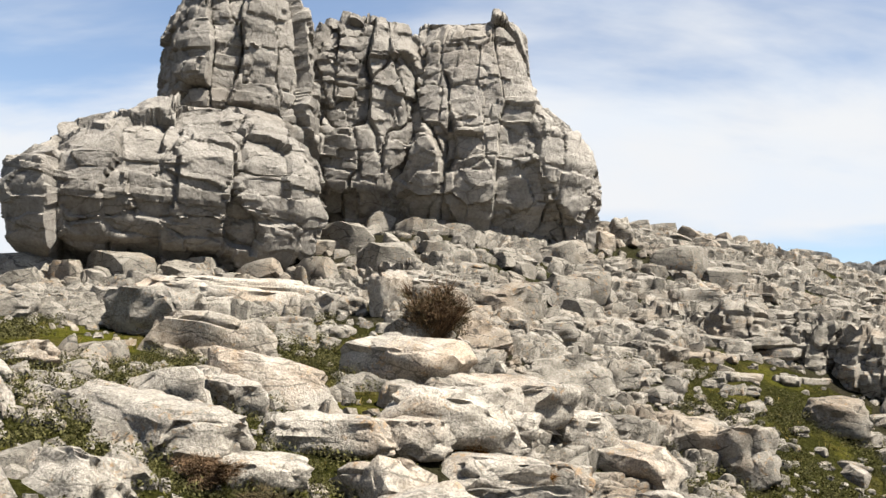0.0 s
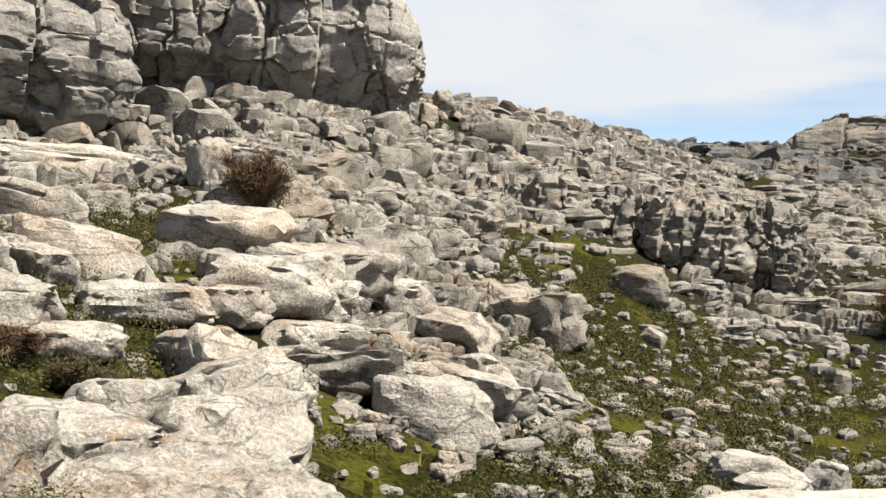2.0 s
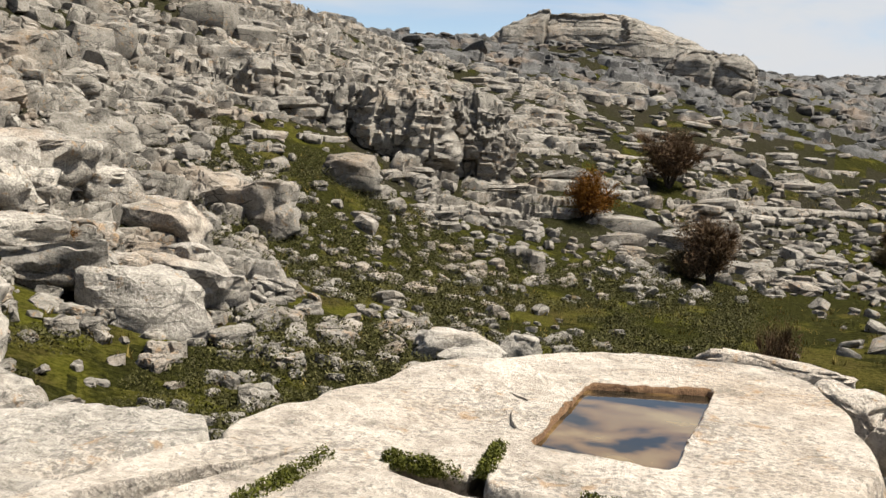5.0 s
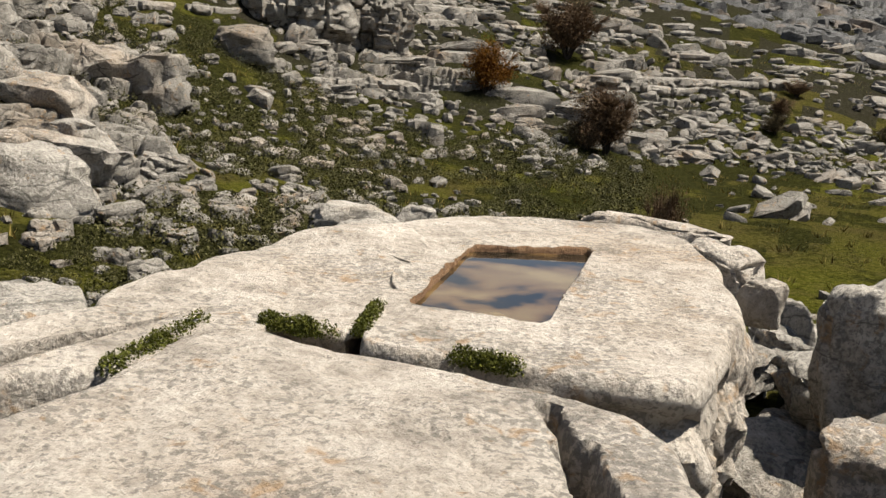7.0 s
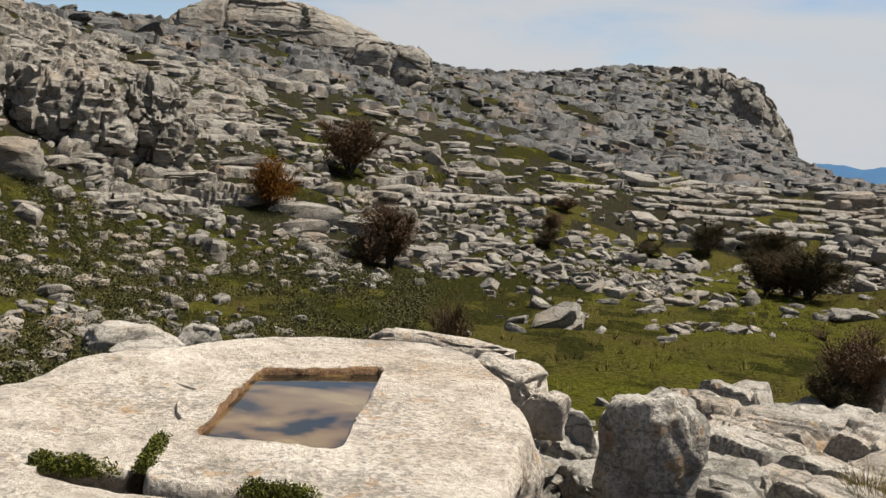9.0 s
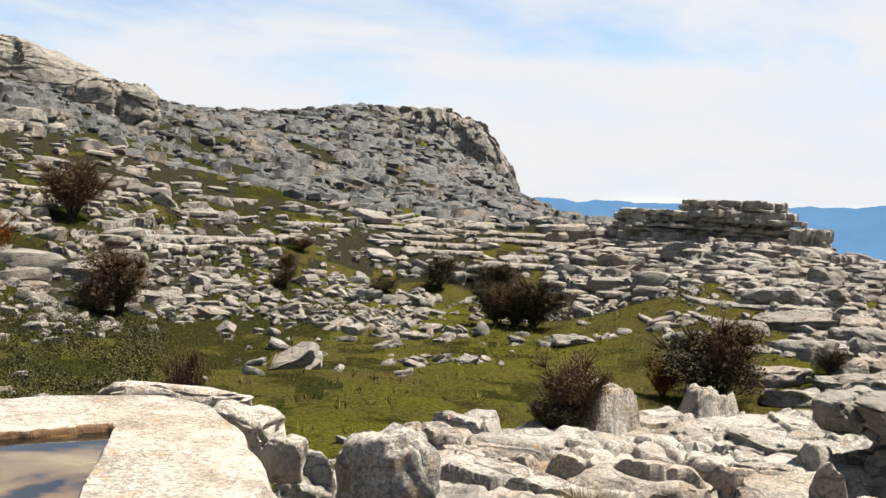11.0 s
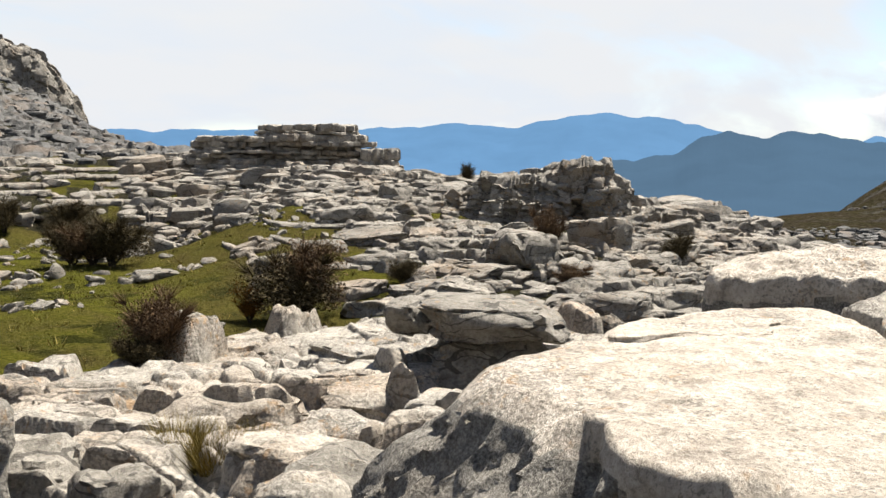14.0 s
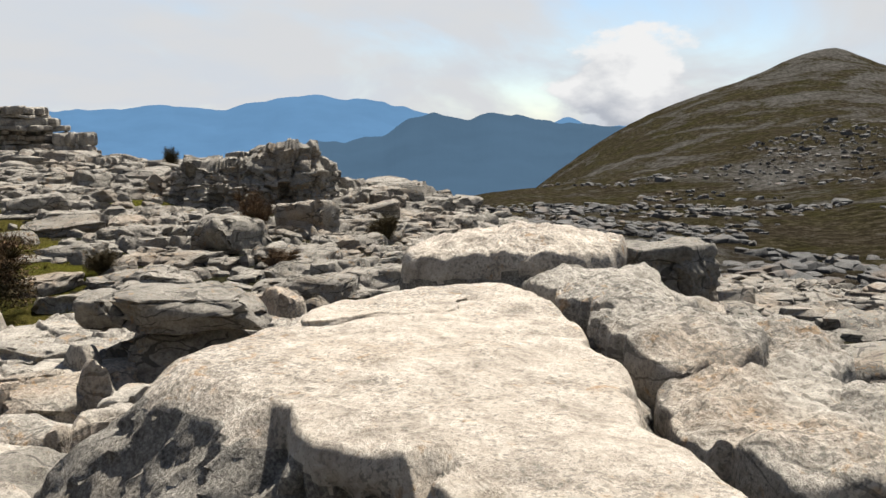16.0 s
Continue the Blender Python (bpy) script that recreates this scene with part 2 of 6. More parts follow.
    amount = N.new("ShaderNodeMath"); amount.operation = "MULTIPLY"; amount.inputs[1].default_value = fissure
    L.new(cut.outputs[0], amount.inputs[0])
    line = amount.outputs[0]
    col = blend(N, L, line, col, (0.03, 0.026, 0.02))
    info = N.new("ShaderNodeNewGeometry").outputs["Random Per Island"]
    each = N.new("ShaderNodeObjectInfo").outputs["Random"]
    add = N.new("ShaderNodeMath"); add.operation = "ADD"
    L.new(info, add.inputs[0]); L.new(each, add.inputs[1])
    half = N.new("ShaderNodeMapRange")
    half.inputs[2].default_value, half.inputs[3].default_value, half.inputs[4].default_value = 2.0, 1 - rand, 1 + rand * 0.5
    L.new(add.outputs[0], half.inputs[0])
    scale = N.new("ShaderNodeVectorMath"); scale.operation = "SCALE"
    L.new(col, scale.inputs[0]); L.new(half.outputs[0], scale.inputs["Scale"])
    L.new(scale.outputs[0], b.inputs["Base Color"])
    bm = N.new("ShaderNodeBump")
    bm.inputs["Strength"].default_value, bm.inputs["Distance"].default_value = bump, 0.07 / fine
    mixh = N.new("ShaderNodeMath"); mixh.operation = "ADD"
    L.new(small, mixh.inputs[0]); L.new(med, mixh.inputs[1])
    less = N.new("ShaderNodeMath"); less.operation = "MULTIPLY_ADD"; less.inputs[1].default_value = -0.9
    L.new(line, less.inputs[0]); L.new(mixh.outputs[0], less.inputs[2])
    L.new(less.outputs[0], bm.inputs["Height"])
    L.new(bm.outputs[0], b.inputs["Normal"])
    return m


STAINED = rock_material("iron_stained_limestone", (0.22, 0.13, 0.065), (0.14, 0.075, 0.034), (0.045, 0.024, 0.012), lichen=0.5, stain=(0.12, 0.05, 0.02), fine=2.5, rand=0.05, fissure=0.0)
LIMESTONE = rock_material("grey_limestone", (0.292, 0.263, 0.218), (0.184, 0.164, 0.133), (0.044, 0.038, 0.029), joint=1.2, thick=0.045, fissure=0.7, fine=1.1, lichen=0.35, bump=0.9, grain=0.4, speckle=0.35)
CLIFF = rock_material("cliff_limestone", (0.285, 0.260, 0.223), (0.208, 0.188, 0.160), (0.090, 0.080, 0.067), fine=0.6, lichen=0.2, stain=(0.13, 0.10, 0.07), stain_amount=0.4, joint=0.45, fissure=0.35, thick=0.02, grain=0.35)
SLAB = rock_material("pale_slab", (0.470, 0.416, 0.344), (0.338, 0.290, 0.231), (0.108, 0.089, 0.068), lichen=0.34, stain=(0.300, 0.205, 0.120), stain_amount=0.40, fine=1.3, rand=0.05, joint=0.5, fissure=0.0, tight=0.0, bump=0.9, grain=0.34, speckle=0.55)
PAVEMENT = rock_material("pavement_limestone", (0.390, 0.352, 0.294), (0.262, 0.234, 0.192), (0.066, 0.057, 0.045), joint=0.9, fissure=0.5, fine=1.3, lichen=0.40, bump=0.9, grain=0.45, speckle=0.6, stain_amount=0.35)
# for slab sides: lichen crust and the sides' shade in one dark colour
SHADED_CRUST = rock_material("shaded_crusted_limestone", (0.33, 0.30, 0.25), (0.15, 0.135, 0.112), (0.022, 0.019, 0.016), lichen=0.6, stain=(0.14, 0.10, 0.06), fine=2.4, rand=0.05, fissure=0.0, grain=0.6, bump=1.0)
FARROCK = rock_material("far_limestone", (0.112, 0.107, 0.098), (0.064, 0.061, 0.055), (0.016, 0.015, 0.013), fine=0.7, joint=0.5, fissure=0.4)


def ground_material(name, greens, browns, brown_share, coarse=1.0, scrub=0.0):
    m, N, L, b = material(name, 0.95)
    b.inputs["Specular IOR Level"].default_value = 0.0
    pos = N.new("ShaderNodeNewGeometry").outputs["Position"]
    far = noise_node(N, L, pos, 0.11 / coarse, 6.0, 0.6)
    med = noise_node(N, L, pos, 0.9 / coarse, 8.0, 0.65)
    small = noise_node(N, L, pos, 11.0 / coarse, 8.0, 0.72)
    green = ramp(N, L, small, (0.32, greens[0]), (0.50, greens[1]), (0.70, greens[2]))
    brown = ramp(N, L, small, (0.32, browns[0]), (0.55, browns[1]), (0.70, browns[2]))
    col = blend(N, L, ramp(N, L, med, (0.50, (0, 0, 0)), (0.66, (0.7,) * 3)), green, brown)
    col = blend(N, L, ramp(N, L, far, (0.58 - brown_share * 0.3, (0, 0, 0)), (0.68 - brown_share * 0.2, (0.35 + 0.4 * brown_share,) * 3)), col, brown)
    if scrub:
        mats = noise_node(N, L, pos, 0.55, 7.0, 0.7, 0.4)
        leafy = ramp(N, L, small, (0.36, (0.0055, 0.0060, 0.0022)), (0.52, (0.0165, 0.0168, 0.0052)), (0.66, (0.034, 0.033, 0.011)))
        col = blend(N, L, ramp(N, L, mats, (0.56 - scrub, (0, 0, 0)), (0.66 - scrub, (0.9,) * 3)), col, leafy)
    L.new(col, b.inputs["Base Color"])
    bm = N.new("ShaderNodeBump")
    bm.inputs["Strength"].default_value, bm.inputs["Distance"].default_value = 0.9, 0.12
    L.new(small, bm.inputs["Height"])
    L.new(bm.outputs[0], b.inputs["Normal"])
    return m


BROWNS = ((0.0090, 0.0075, 0.0040), (0.0290, 0.0235, 0.0110), (0.0560, 0.0460, 0.0230))
TURF = ((0.015, 0.0156, 0.0034), (0.049, 0.0485, 0.0074), (0.093, 0.087, 0.017)), ((0.011, 0.009, 0.0046), (0.050, 0.038, 0.0145), (0.095, 0.073, 0.031))
GRASS = ground_material("grassy_soil", *TURF, 0.55, 1.0, 0.03)
SCRUBBY = ground_material("scrubby_soil", *TURF, 0.45, 1.0, 0.19)


def heath_material():
    """Brown-olive grazing with grey beds of rock that crop out along the contours, more of them high up."""
    m, N, L, b = material("heathy_hillside", 0.95)
    b.inputs["Specular IOR Level"].default_value = 0.0
    pos = N.new("ShaderNodeNewGeometry").outputs["Position"]
    wide = noise_node(N, L, pos, 0.011, 7.0, 0.65)
    med = noise_node(N, L, pos, 0.10, 8.0, 0.7)
    small = noise_node(N, L, pos, 0.55, 8.0, 0.8)
    olive = ramp(N, L, small, (0.36, (0.008, 0.0075, 0.0035)), (0.50, (0.016, 0.0145, 0.0068)), (0.64, (0.044, 0.038, 0.018)))
    brown = ramp(N, L, small, (0.36, (0.008, 0.0064, 0.0044)), (0.50, (0.019, 0.0152, 0.0104)), (0.64, (0.056, 0.047, 0.035)))
    col = blend(N, L, ramp(N, L, med, (0.40, (0, 0, 0)), (0.60, (1, 1, 1))), olive, brown)
    col = blend(N, L, ramp(N, L, wide, (0.52, (0, 0, 0)), (0.66, (0.8,) * 3)), col, brown)
    bed = N.new("ShaderNodeMapping")
    bed.inputs["Scale"].default_value = (0.022, 0.022, 0.09)
    L.new(pos, bed.inputs[0])
    bands = noise_node(N, L, bed.outputs[0], 1.0, 7.0, 0.72, 0.6)
    high = N.new("ShaderNodeSeparateXYZ")
    L.new(pos, high.inputs[0])
    more = N.new("ShaderNodeMapRange")
    more.inputs[1].default_value, more.inputs[2].default_value, more.inputs[3].default_value, more.inputs[4].default_value = 0.0, 52.0, -0.03, 0.10
    L.new(high.outputs[2], more.inputs[0])
    both = N.new("ShaderNodeMath")
    L.new(bands, both.inputs[0]); L.new(more.outputs[0], both.inputs[1])
    grit = N.new("ShaderNodeMath"); grit.operation = "MULTIPLY_ADD"; grit.inputs[1].default_value = 0.34
    L.new(small, grit.inputs[0]); L.new(both.outputs[0], grit.inputs[2])
    stone = ramp(N, L, noise_node(N, L, pos, 0.6, 6.0, 0.75), (0.36, (0.020, 0.018, 0.015)), (0.52, (0.048, 0.045, 0.040)), (0.68, (0.095, 0.090, 0.081)))
    col = blend(N, L, ramp(N, L, grit.outputs[0], (0.675, (0, 0, 0)), (0.75, (0.95,) * 3)), col, stone)
    L.new(col, b.inputs["Base Color"])
    bm = N.new("ShaderNodeBump")
    bm.inputs["Strength"].default_value, bm.inputs["Distance"].default_value = 0.9, 0.8
    L.new(small, bm.inputs["Height"])
    L.new(bm.outputs[0], b.inputs["Normal"])
    return m


HEATH = heath_material()
STONY = ground_material("stony_soil", ((0.0063, 0.0068, 0.0028), (0.0175, 0.0172, 0.0070), (0.0400, 0.0380, 0.0200)), ((0.0079, 0.0067, 0.0047), (0.0240, 0.0205, 0.0142), (0.060, 0.054, 0.044)), 0.6)

# ---- the lie of the land: for some bearings, distance and height of the ground ----
LAND = {
    -180: ((3, -.6), (20, -3), (80, -6), (300, -30)),
    -100: ((3, -.6), (20, -2), (60, -4), (150, -20), (300, -40)),
    -60: ((3, -.8), (12, .2), (30, 2.5), (38, 3.5), (60, 2), (150, -20), (300, -50)),
    -45: ((3, -.9), (5, -.8), (12, .05), (26, 2.0), (38, 3.4), (60, 2), (150, -20), (300, -50)),
    -36: ((3, -.9), (8, -.7), (12, -.2), (20, .8), (30, 2.5), (37, 4.4), (46, 5.5), (60, 5), (150, -10), (300, -50)),
    -28: ((3, -1.1), (8, -.9), (14, -.45), (24, 1.4), (34, 4.0), (41, 6.4), (60, 8), (150, 0), (300, -40)),
    -20: ((3, -1.2), (8, -1.4), (17, -.4), (26, 2.4), (38, 6.2), (46, 7.8), (60, 8.4), (150, 0), (300, -40)),
    -12: ((3, -1.3), (10, -1.7), (20, -1.05), (28, 1.26), (40, 4.6), (50, 9.0), (60, 9.6), (150, 2), (300, -30)),
    -3: ((3, -1.3), (12, -1.8), (24, -1.25), (30, 1.1), (42, 4.0), (62, 9.6), (90, 11.0), (150, 4), (300, -20)),
    6: ((3, -1.3), (14, -2.0), (26, -1.9), (33, -.6), (38, 1.4), (52, 4.0), (75, 8.4), (95, 12.2), (130, 12.8), (200, 8), (300, -10)),
    15: ((3, -1.3), (14, -2.1), (30, -1.95), (36, -.8), (40, 1.0), (60, 3.9), (85, 9.2), (100, 13), (150, 14), (250, 8)),
    24: ((3, -1.3), (14, -2.2), (30, -2.2), (40, -1.8), (43, -.9), (48, .9), (80, 4.5), (120, 12.0), (150, 14.6), (250, 13)),
    34: ((3, -1.3), (17, -2.3), (36, -2.3), (46, -1.7), (54, .25), (90, 3.3), (140, 12.0), (170, 20.3), (250, 19), (400, -20)),
    41: ((3, -1.3), (17, -2.3), (38, -2.3), (46, -1.95), (60, 1.1), (90, 1.9), (150, 8.0), (200, 5), (300, -20)),
    46: ((3, -1.3), (17, -2.3), (40, -2.3), (48, -1.8), (60, .8), (90, 2.2), (120, 0), (300, -40)),
    53: ((3, -1.3), (10, -1.4), (17, -2.3), (26, -2.3), (30, -1.5), (42, -.45), (58, 1.2), (75, 1.3), (110, -4), (300, -60)),
    62: ((3, -1.3), (10, -1.4), (20, -2.1), (26, -1.9), (36, -1.1), (56, .7), (75, -1), (150, -15), (300, -60)),
    70: ((3, -1.3), (10, -1.4), (20, -2.1), (28, -1.3), (42, -.9), (52, -.2), (70, -3), (150, -15), (300, -50)),
    78: ((3, -1.3), (10, -1.4), (20, -2.3), (35, -2.0), (52, -1.2), (70, -4), (120, -8), (300, -13.5), (500, -50)),
    86: ((3, -1.3), (10, -1.4), (20, -2.4), (40, -3.4), (80, -6.4), (140, -9.6), (250, -13), (400, -8), (600, 5), (900, -10)),
    90: ((3, -1.3), (10, -1.4), (20, -2.5), (40, -4), (80, -7.2), (140, -10), (250, -12), (400, 1), (600, 25), (900, 10)),
    94: ((3, -1.3), (10, -1.4), (20, -2.5), (40, -4.1), (80, -7.6), (140, -10.5), (250, -11), (400, 7), (600, 37), (900, 20)),
    97.5: ((3, -1.3), (10, -1.4), (20, -2.6), (40, -4.2), (80, -8), (140, -11), (250, -10), (400, 10), (500, 27), (600, 52), (640, 53), (800, 44)),
    101: ((3, -1.3), (10, -1.4), (20, -2.6), (40, -4.2), (80, -8), (140, -10), (250, -7), (400, 10), (600, 34), (800, 30)),
    110: ((3, -1.3), (10, -1.4), (20, -2.6), (40, -4.2), (80, -8), (140, -10), (250, -4), (400, 10), (600, 24), (800, 30)),
    140: ((3, -.8), (20, -2.6), (80, -6), (250, -4), (600, 20), (900, 10)),
}
_LOGD = np.linspace(math.log(2.5), math.log(6000), 260)
_AZ = np.arange(-180, 181, 1.0)


def _land_table():
    keys = sorted(LAND)
    rows = []
    for k in keys:
        pts = list(LAND[k])
        last = pts[-1][0]
        pts += [p for p in ((1100, -100), (2000, -130), (6000, -150)) if p[0] > last]
        d, z = zip(*pts)
        rows.append(np.interp(_LOGD, np.log(d), z))
    keys.append(180); rows.append(rows[0])
    rows = np.array(rows)
    table = np.array([np.interp(_AZ, keys, rows[:, j]) for j in range(len(_LOGD))]).T
    for _ in range(4):                                   # soften the creases
        table = 0.25 * np.roll(table, 1, 0) + 0.5 * table + 0.25 * np.roll(table, -1, 0)
    for _ in range(4):
        table[:, 1:-1] = 0.25 * table[:, :-2] + 0.5 * table[:, 1:-1] + 0.25 * table[:, 2:]
    return table


_TABLE = _land_table()


def land(x, y):
    d = np.maximum(np.hypot(x, y), 2.6)
    az = np.degrees(np.arctan2(x, y))
    fa = np.clip(az + 180, 0, 359.999)
    fd = np.clip((np.log(d) - _LOGD[0]) / (_LOGD[1] - _LOGD[0]), 0, len(_LOGD) - 1.001)
    ia, idd = fa.astype(int), fd.astype(int)
    wa, wd = fa - ia, fd - idd
    t = _TABLE
    z = (t[ia, idd] * (1 - wd) + t[ia, idd + 1] * wd) * (1 - wa) + (t[ia + 1, idd] * (1 - wd) + t[ia + 1, idd + 1] * wd) * wa
    bumps = flat_fbm(x, y, 6.0, 4, 3) * np.clip(d / 60, 0.06, 1.2) * 0.5
    px, py = plan(97.6, 612)
    return z + bumps + 10.0 * np.exp(-np.hypot(x - px, y - py) / 26.0)


def land_at(x, y):
    return float(land(np.array([float(x)]), np.array([float(y)]))[0])


def rockiness(x, y):
    """How much of the ground is bare rock, 0 to 1."""
    d, az = np.hypot(x, y), np.degrees(np.arctan2(x, y))
    r = np.full(d.shape, 0.80)
    mx, my = plan(40, 29)
    q = np.hypot(((x - mx) * math.cos(radians(41)) - (y - my) * math.sin(radians(41))) / 9.8,
                 ((x - mx) * math.sin(radians(41)) + (y - my) * math.cos(radians(41))) / 17.0)
    r = r - 0.80 * (1 - smooth(q, 0.55, 1.25))
    mid = smooth(az, -8, 2) * (1 - smooth(az, 26, 34)) * (1 - smooth(d, 30, 36))
    r = r - 0.50 * mid
    left = (1 - smooth(az, -26, -16)) * smooth(d, 9, 13) * (1 - smooth(d, 24, 32))
    r = r - 0.44 * left
    terrace = smooth(az, -9, -6) * (1 - smooth(az, 0, 3)) * smooth(d, 28, 30) * (1 - smooth(d, 33.5, 35))
    r = r - 0.5 * terrace
    r = r - 0.55 * smooth(az, -22, -17) * (1 - smooth(az, -6, 0)) * (1 - smooth(d, 14, 18))
    r = r - 0.15 * smooth(az, 10, 18) * (1 - smooth(az, 44, 50)) * smooth(d, 32, 40) * (1 - smooth(d, 70, 85))
    r = r - 0.32 * smooth(az, 74, 80) * smooth(d, 45, 80)
    r = r - 0.10 * smooth(d, 55, 75) * (1 - smooth(az, 40, 60))
    return np.clip(r, 0, 1)


def build_ground():
    az = np.concatenate([np.linspace(-180, -56, 40)[:-1], np.linspace(-56, 112, 320), np.linspace(112, 180, 24)[1:]])
    d = np.concatenate([[0.02, 1.2], np.exp(np.linspace(math.log(2.6), math.log(4900), 170))])
    A, Dd = np.meshgrid(np.radians(az), d)
    x, y = (Dd * np.sin(A)).ravel(), (Dd * np.cos(A)).ravel()
    z = land(x, y)
    v = np.stack([x, y, z], 1)
    faces = grid_faces(len(d), len(az))[:, ::-1]
    ob = solid("ground", v, faces, GRASS)
    ob.data.materials.append(HEATH)
    mid = v[faces].mean(1)
    far = (np.degrees(np.arctan2(mid[:, 0], mid[:, 1])) > 70) & (np.hypot(mid[:, 0], mid[:, 1]) > 62)
    ob.data.materials.append(STONY)
    ob.data.materials.append(SCRUBBY)
    bare = (rockiness(mid[:, 0], mid[:, 1]) + 0.3 * flat_fbm(mid[:, 0], mid[:, 1], 3.5, 3, 77) > 0.60) & ~far
    bearing, away = np.degrees(np.arctan2(mid[:, 0], mid[:, 1])), np.hypot(mid[:, 0], mid[:, 1])
    scrubby = 0.25 - 0.9 * smooth(bearing, 20, 38) + 0.5 * smooth(away, 26, 34) * smooth(-bearing, -46, -24)
    rough = ~far & ~bare & (flat_fbm(mid[:, 0], mid[:, 1], 2.4, 3, 19) + scrubby > 0.0)
    ob.data.polygons.foreach_set("material_index", (far + 2 * bare + 3 * rough).astype(np.int32))
    tagged(ob, "sheep-cropped green and brown grass over thin stony soil", "ground", kind="structure")


build_ground()


def bedrock(name, label, az0, az1, d0, d1, nu, nv, mat, cell, amp, seed, cover=0.0, strike=104.0, dip=0.12, flat=0.5, fade=(0.42, 0.78), level_at=None, inside=None, edge=0.20):
    """Bedrock of a slope: packed worn blocks parted by joints and bedding, sinking into the soil where grass grows."""
    A, Dd = np.meshgrid(np.radians(np.linspace(az0, az1, nu)), np.exp(np.linspace(math.log(d0), math.log(d1), nv)))
    x, y = (Dd * np.sin(A)).ravel(), (Dd * np.cos(A)).ravel()
    g = land(x, y) if level_at is None else level_at(x, y)
    p = np.stack([x, y, g], 1)
    grid = p.reshape(nv, nu, 3)
    n = np.cross(np.gradient(grid, axis=1), np.gradient(grid, axis=0)).reshape(-1, 3)
    n /= np.linalg.norm(n, axis=1)[:, None] + 1e-9
    n *= np.sign(n[:, 2:3])
    s, c = math.sin(radians(strike)), math.cos(radians(strike))
    q = np.stack([x * s + y * c, -x * c + y * s, g + dip * (x * s + y * c)], 1)
    q = q + np.stack([fbm(q / 2.2 + 5 * k, 3, seed + k) for k in range(3)], 1) * (0.35, 0.35, 0.20)
    off, level = np.zeros(len(x)), np.zeros(len(x))
    for k, (f, a) in enumerate(((1.0, amp), (0.45, amp * 0.30))):
        e, key, to = cells3(q / (np.array(cell) * f), seed + 20 * k)
        h = hashed(seed + 31 + k, key[:, 0], key[:, 1], key[:, 2])
        lean = (to * np.stack([hashed(seed + j, key[:, 0], key[:, 1], key[:, 2]) - 0.5 for j in (41, 42, 43)], 1)).sum(1)
        off = off + a * ((0.55 + 0.45 * h + 0.5 * lean) * smooth(e, 0.0, edge) ** 0.55 - 0.45)
        if k == 0:
            level = -flat * to[:, 2] * cell[2] * smooth(e, 0.0, 0.12)
    patchy = flat_fbm(x, y, 4.0, 3, 77)
    bare = rockiness(x, y) + cover + 0.40 * patchy if inside is None else inside(x, y) + 0.08 * patchy
    off = off - 1.3 * (1 - smooth(bare, *fade)) + 0.03 * fbm(p / 0.3, 3, seed + 60)
    u = np.abs(np.linspace(-1, 1, nu))[None, :].repeat(nv, 0).ravel()
    w = np.abs(np.linspace(-1, 1, nv))[:, None].repeat(nu, 1).ravel()
    off = off - 1.6 * smooth(u, 0.92, 1.0) - 1.4 * smooth(w, 0.93, 1.0)
    keep = off > -0.3
    f = grid_faces(nv, nu)[:, ::-1]
    f = f[keep[f].any(1)]
    used = np.unique(f)
    remap = np.zeros(len(x), dtype=np.int64)
    remap[used] = np.arange(len(used))
    ob = solid(name, (p + n * off[:, None] + np.stack([level * 0, level * 0, level], 1))[used], remap[f], mat, sharp=42)
    return tagged(ob, label, "rock outcrop", kind="stuff")


# ---- blocks of limestone ----
KEEP_CLEAR = []                       # x, y, radius of places kept free for single things


def block_shape(seed, level, sides=6, corner=3, noise_amount=0.05, beds=0.0):
    """A weathered joint-bounded block, within -1 to 1 on each axis."""
    r = random.Random(seed)
    v, f = ICO[level]
    p = v * 1.25
    cuts = [(0, 0, 1, r.uniform(0.55, 0.72)), (0, 0, -1, 0.6)]
    turn = r.uniform(0, 6.28)
    for i in range(sides):
        a = turn + i * 6.283 / sides + r.uniform(-0.35, 0.35)
        cuts.append((math.cos(a), math.sin(a), r.uniform(-0.25, 0.3), r.uniform(0.62, 0.88)))
    for i in range(corner):
        a = r.uniform(0, 6.28)
        cuts.append((math.cos(a), math.sin(a), r.uniform(0.5, 1.1), r.uniform(0.66, 0.86)))
    for x, y, z, h in cuts:
        n = np.array((x, y, z)) / math.sqrt(x * x + y * y + z * z)
        over = np.maximum(p @ n - h, 0)
        p = p - over[:, None] * n
    p = p + (noise_amount * fbm(p * 2.2 + seed * 3.1, 3, seed))[:, None] * v
    if beds:
        groove = np.abs((p[:, 2] * 3.0 + 0.5 * fbm(p * 1.2, 2, seed + 5) + seed * 0.37) % 1.0 - 0.5)
        p[:, :2] *= (1 - beds * smooth(0.12 - groove, 0, 0.12))[:, None]
    p = 0.91 * p + 0.09 * v * 0.85
    lo, hi = p.min(0), p.max(0)
    return (p - (lo + hi) / 2) / ((hi - lo) / 2), f


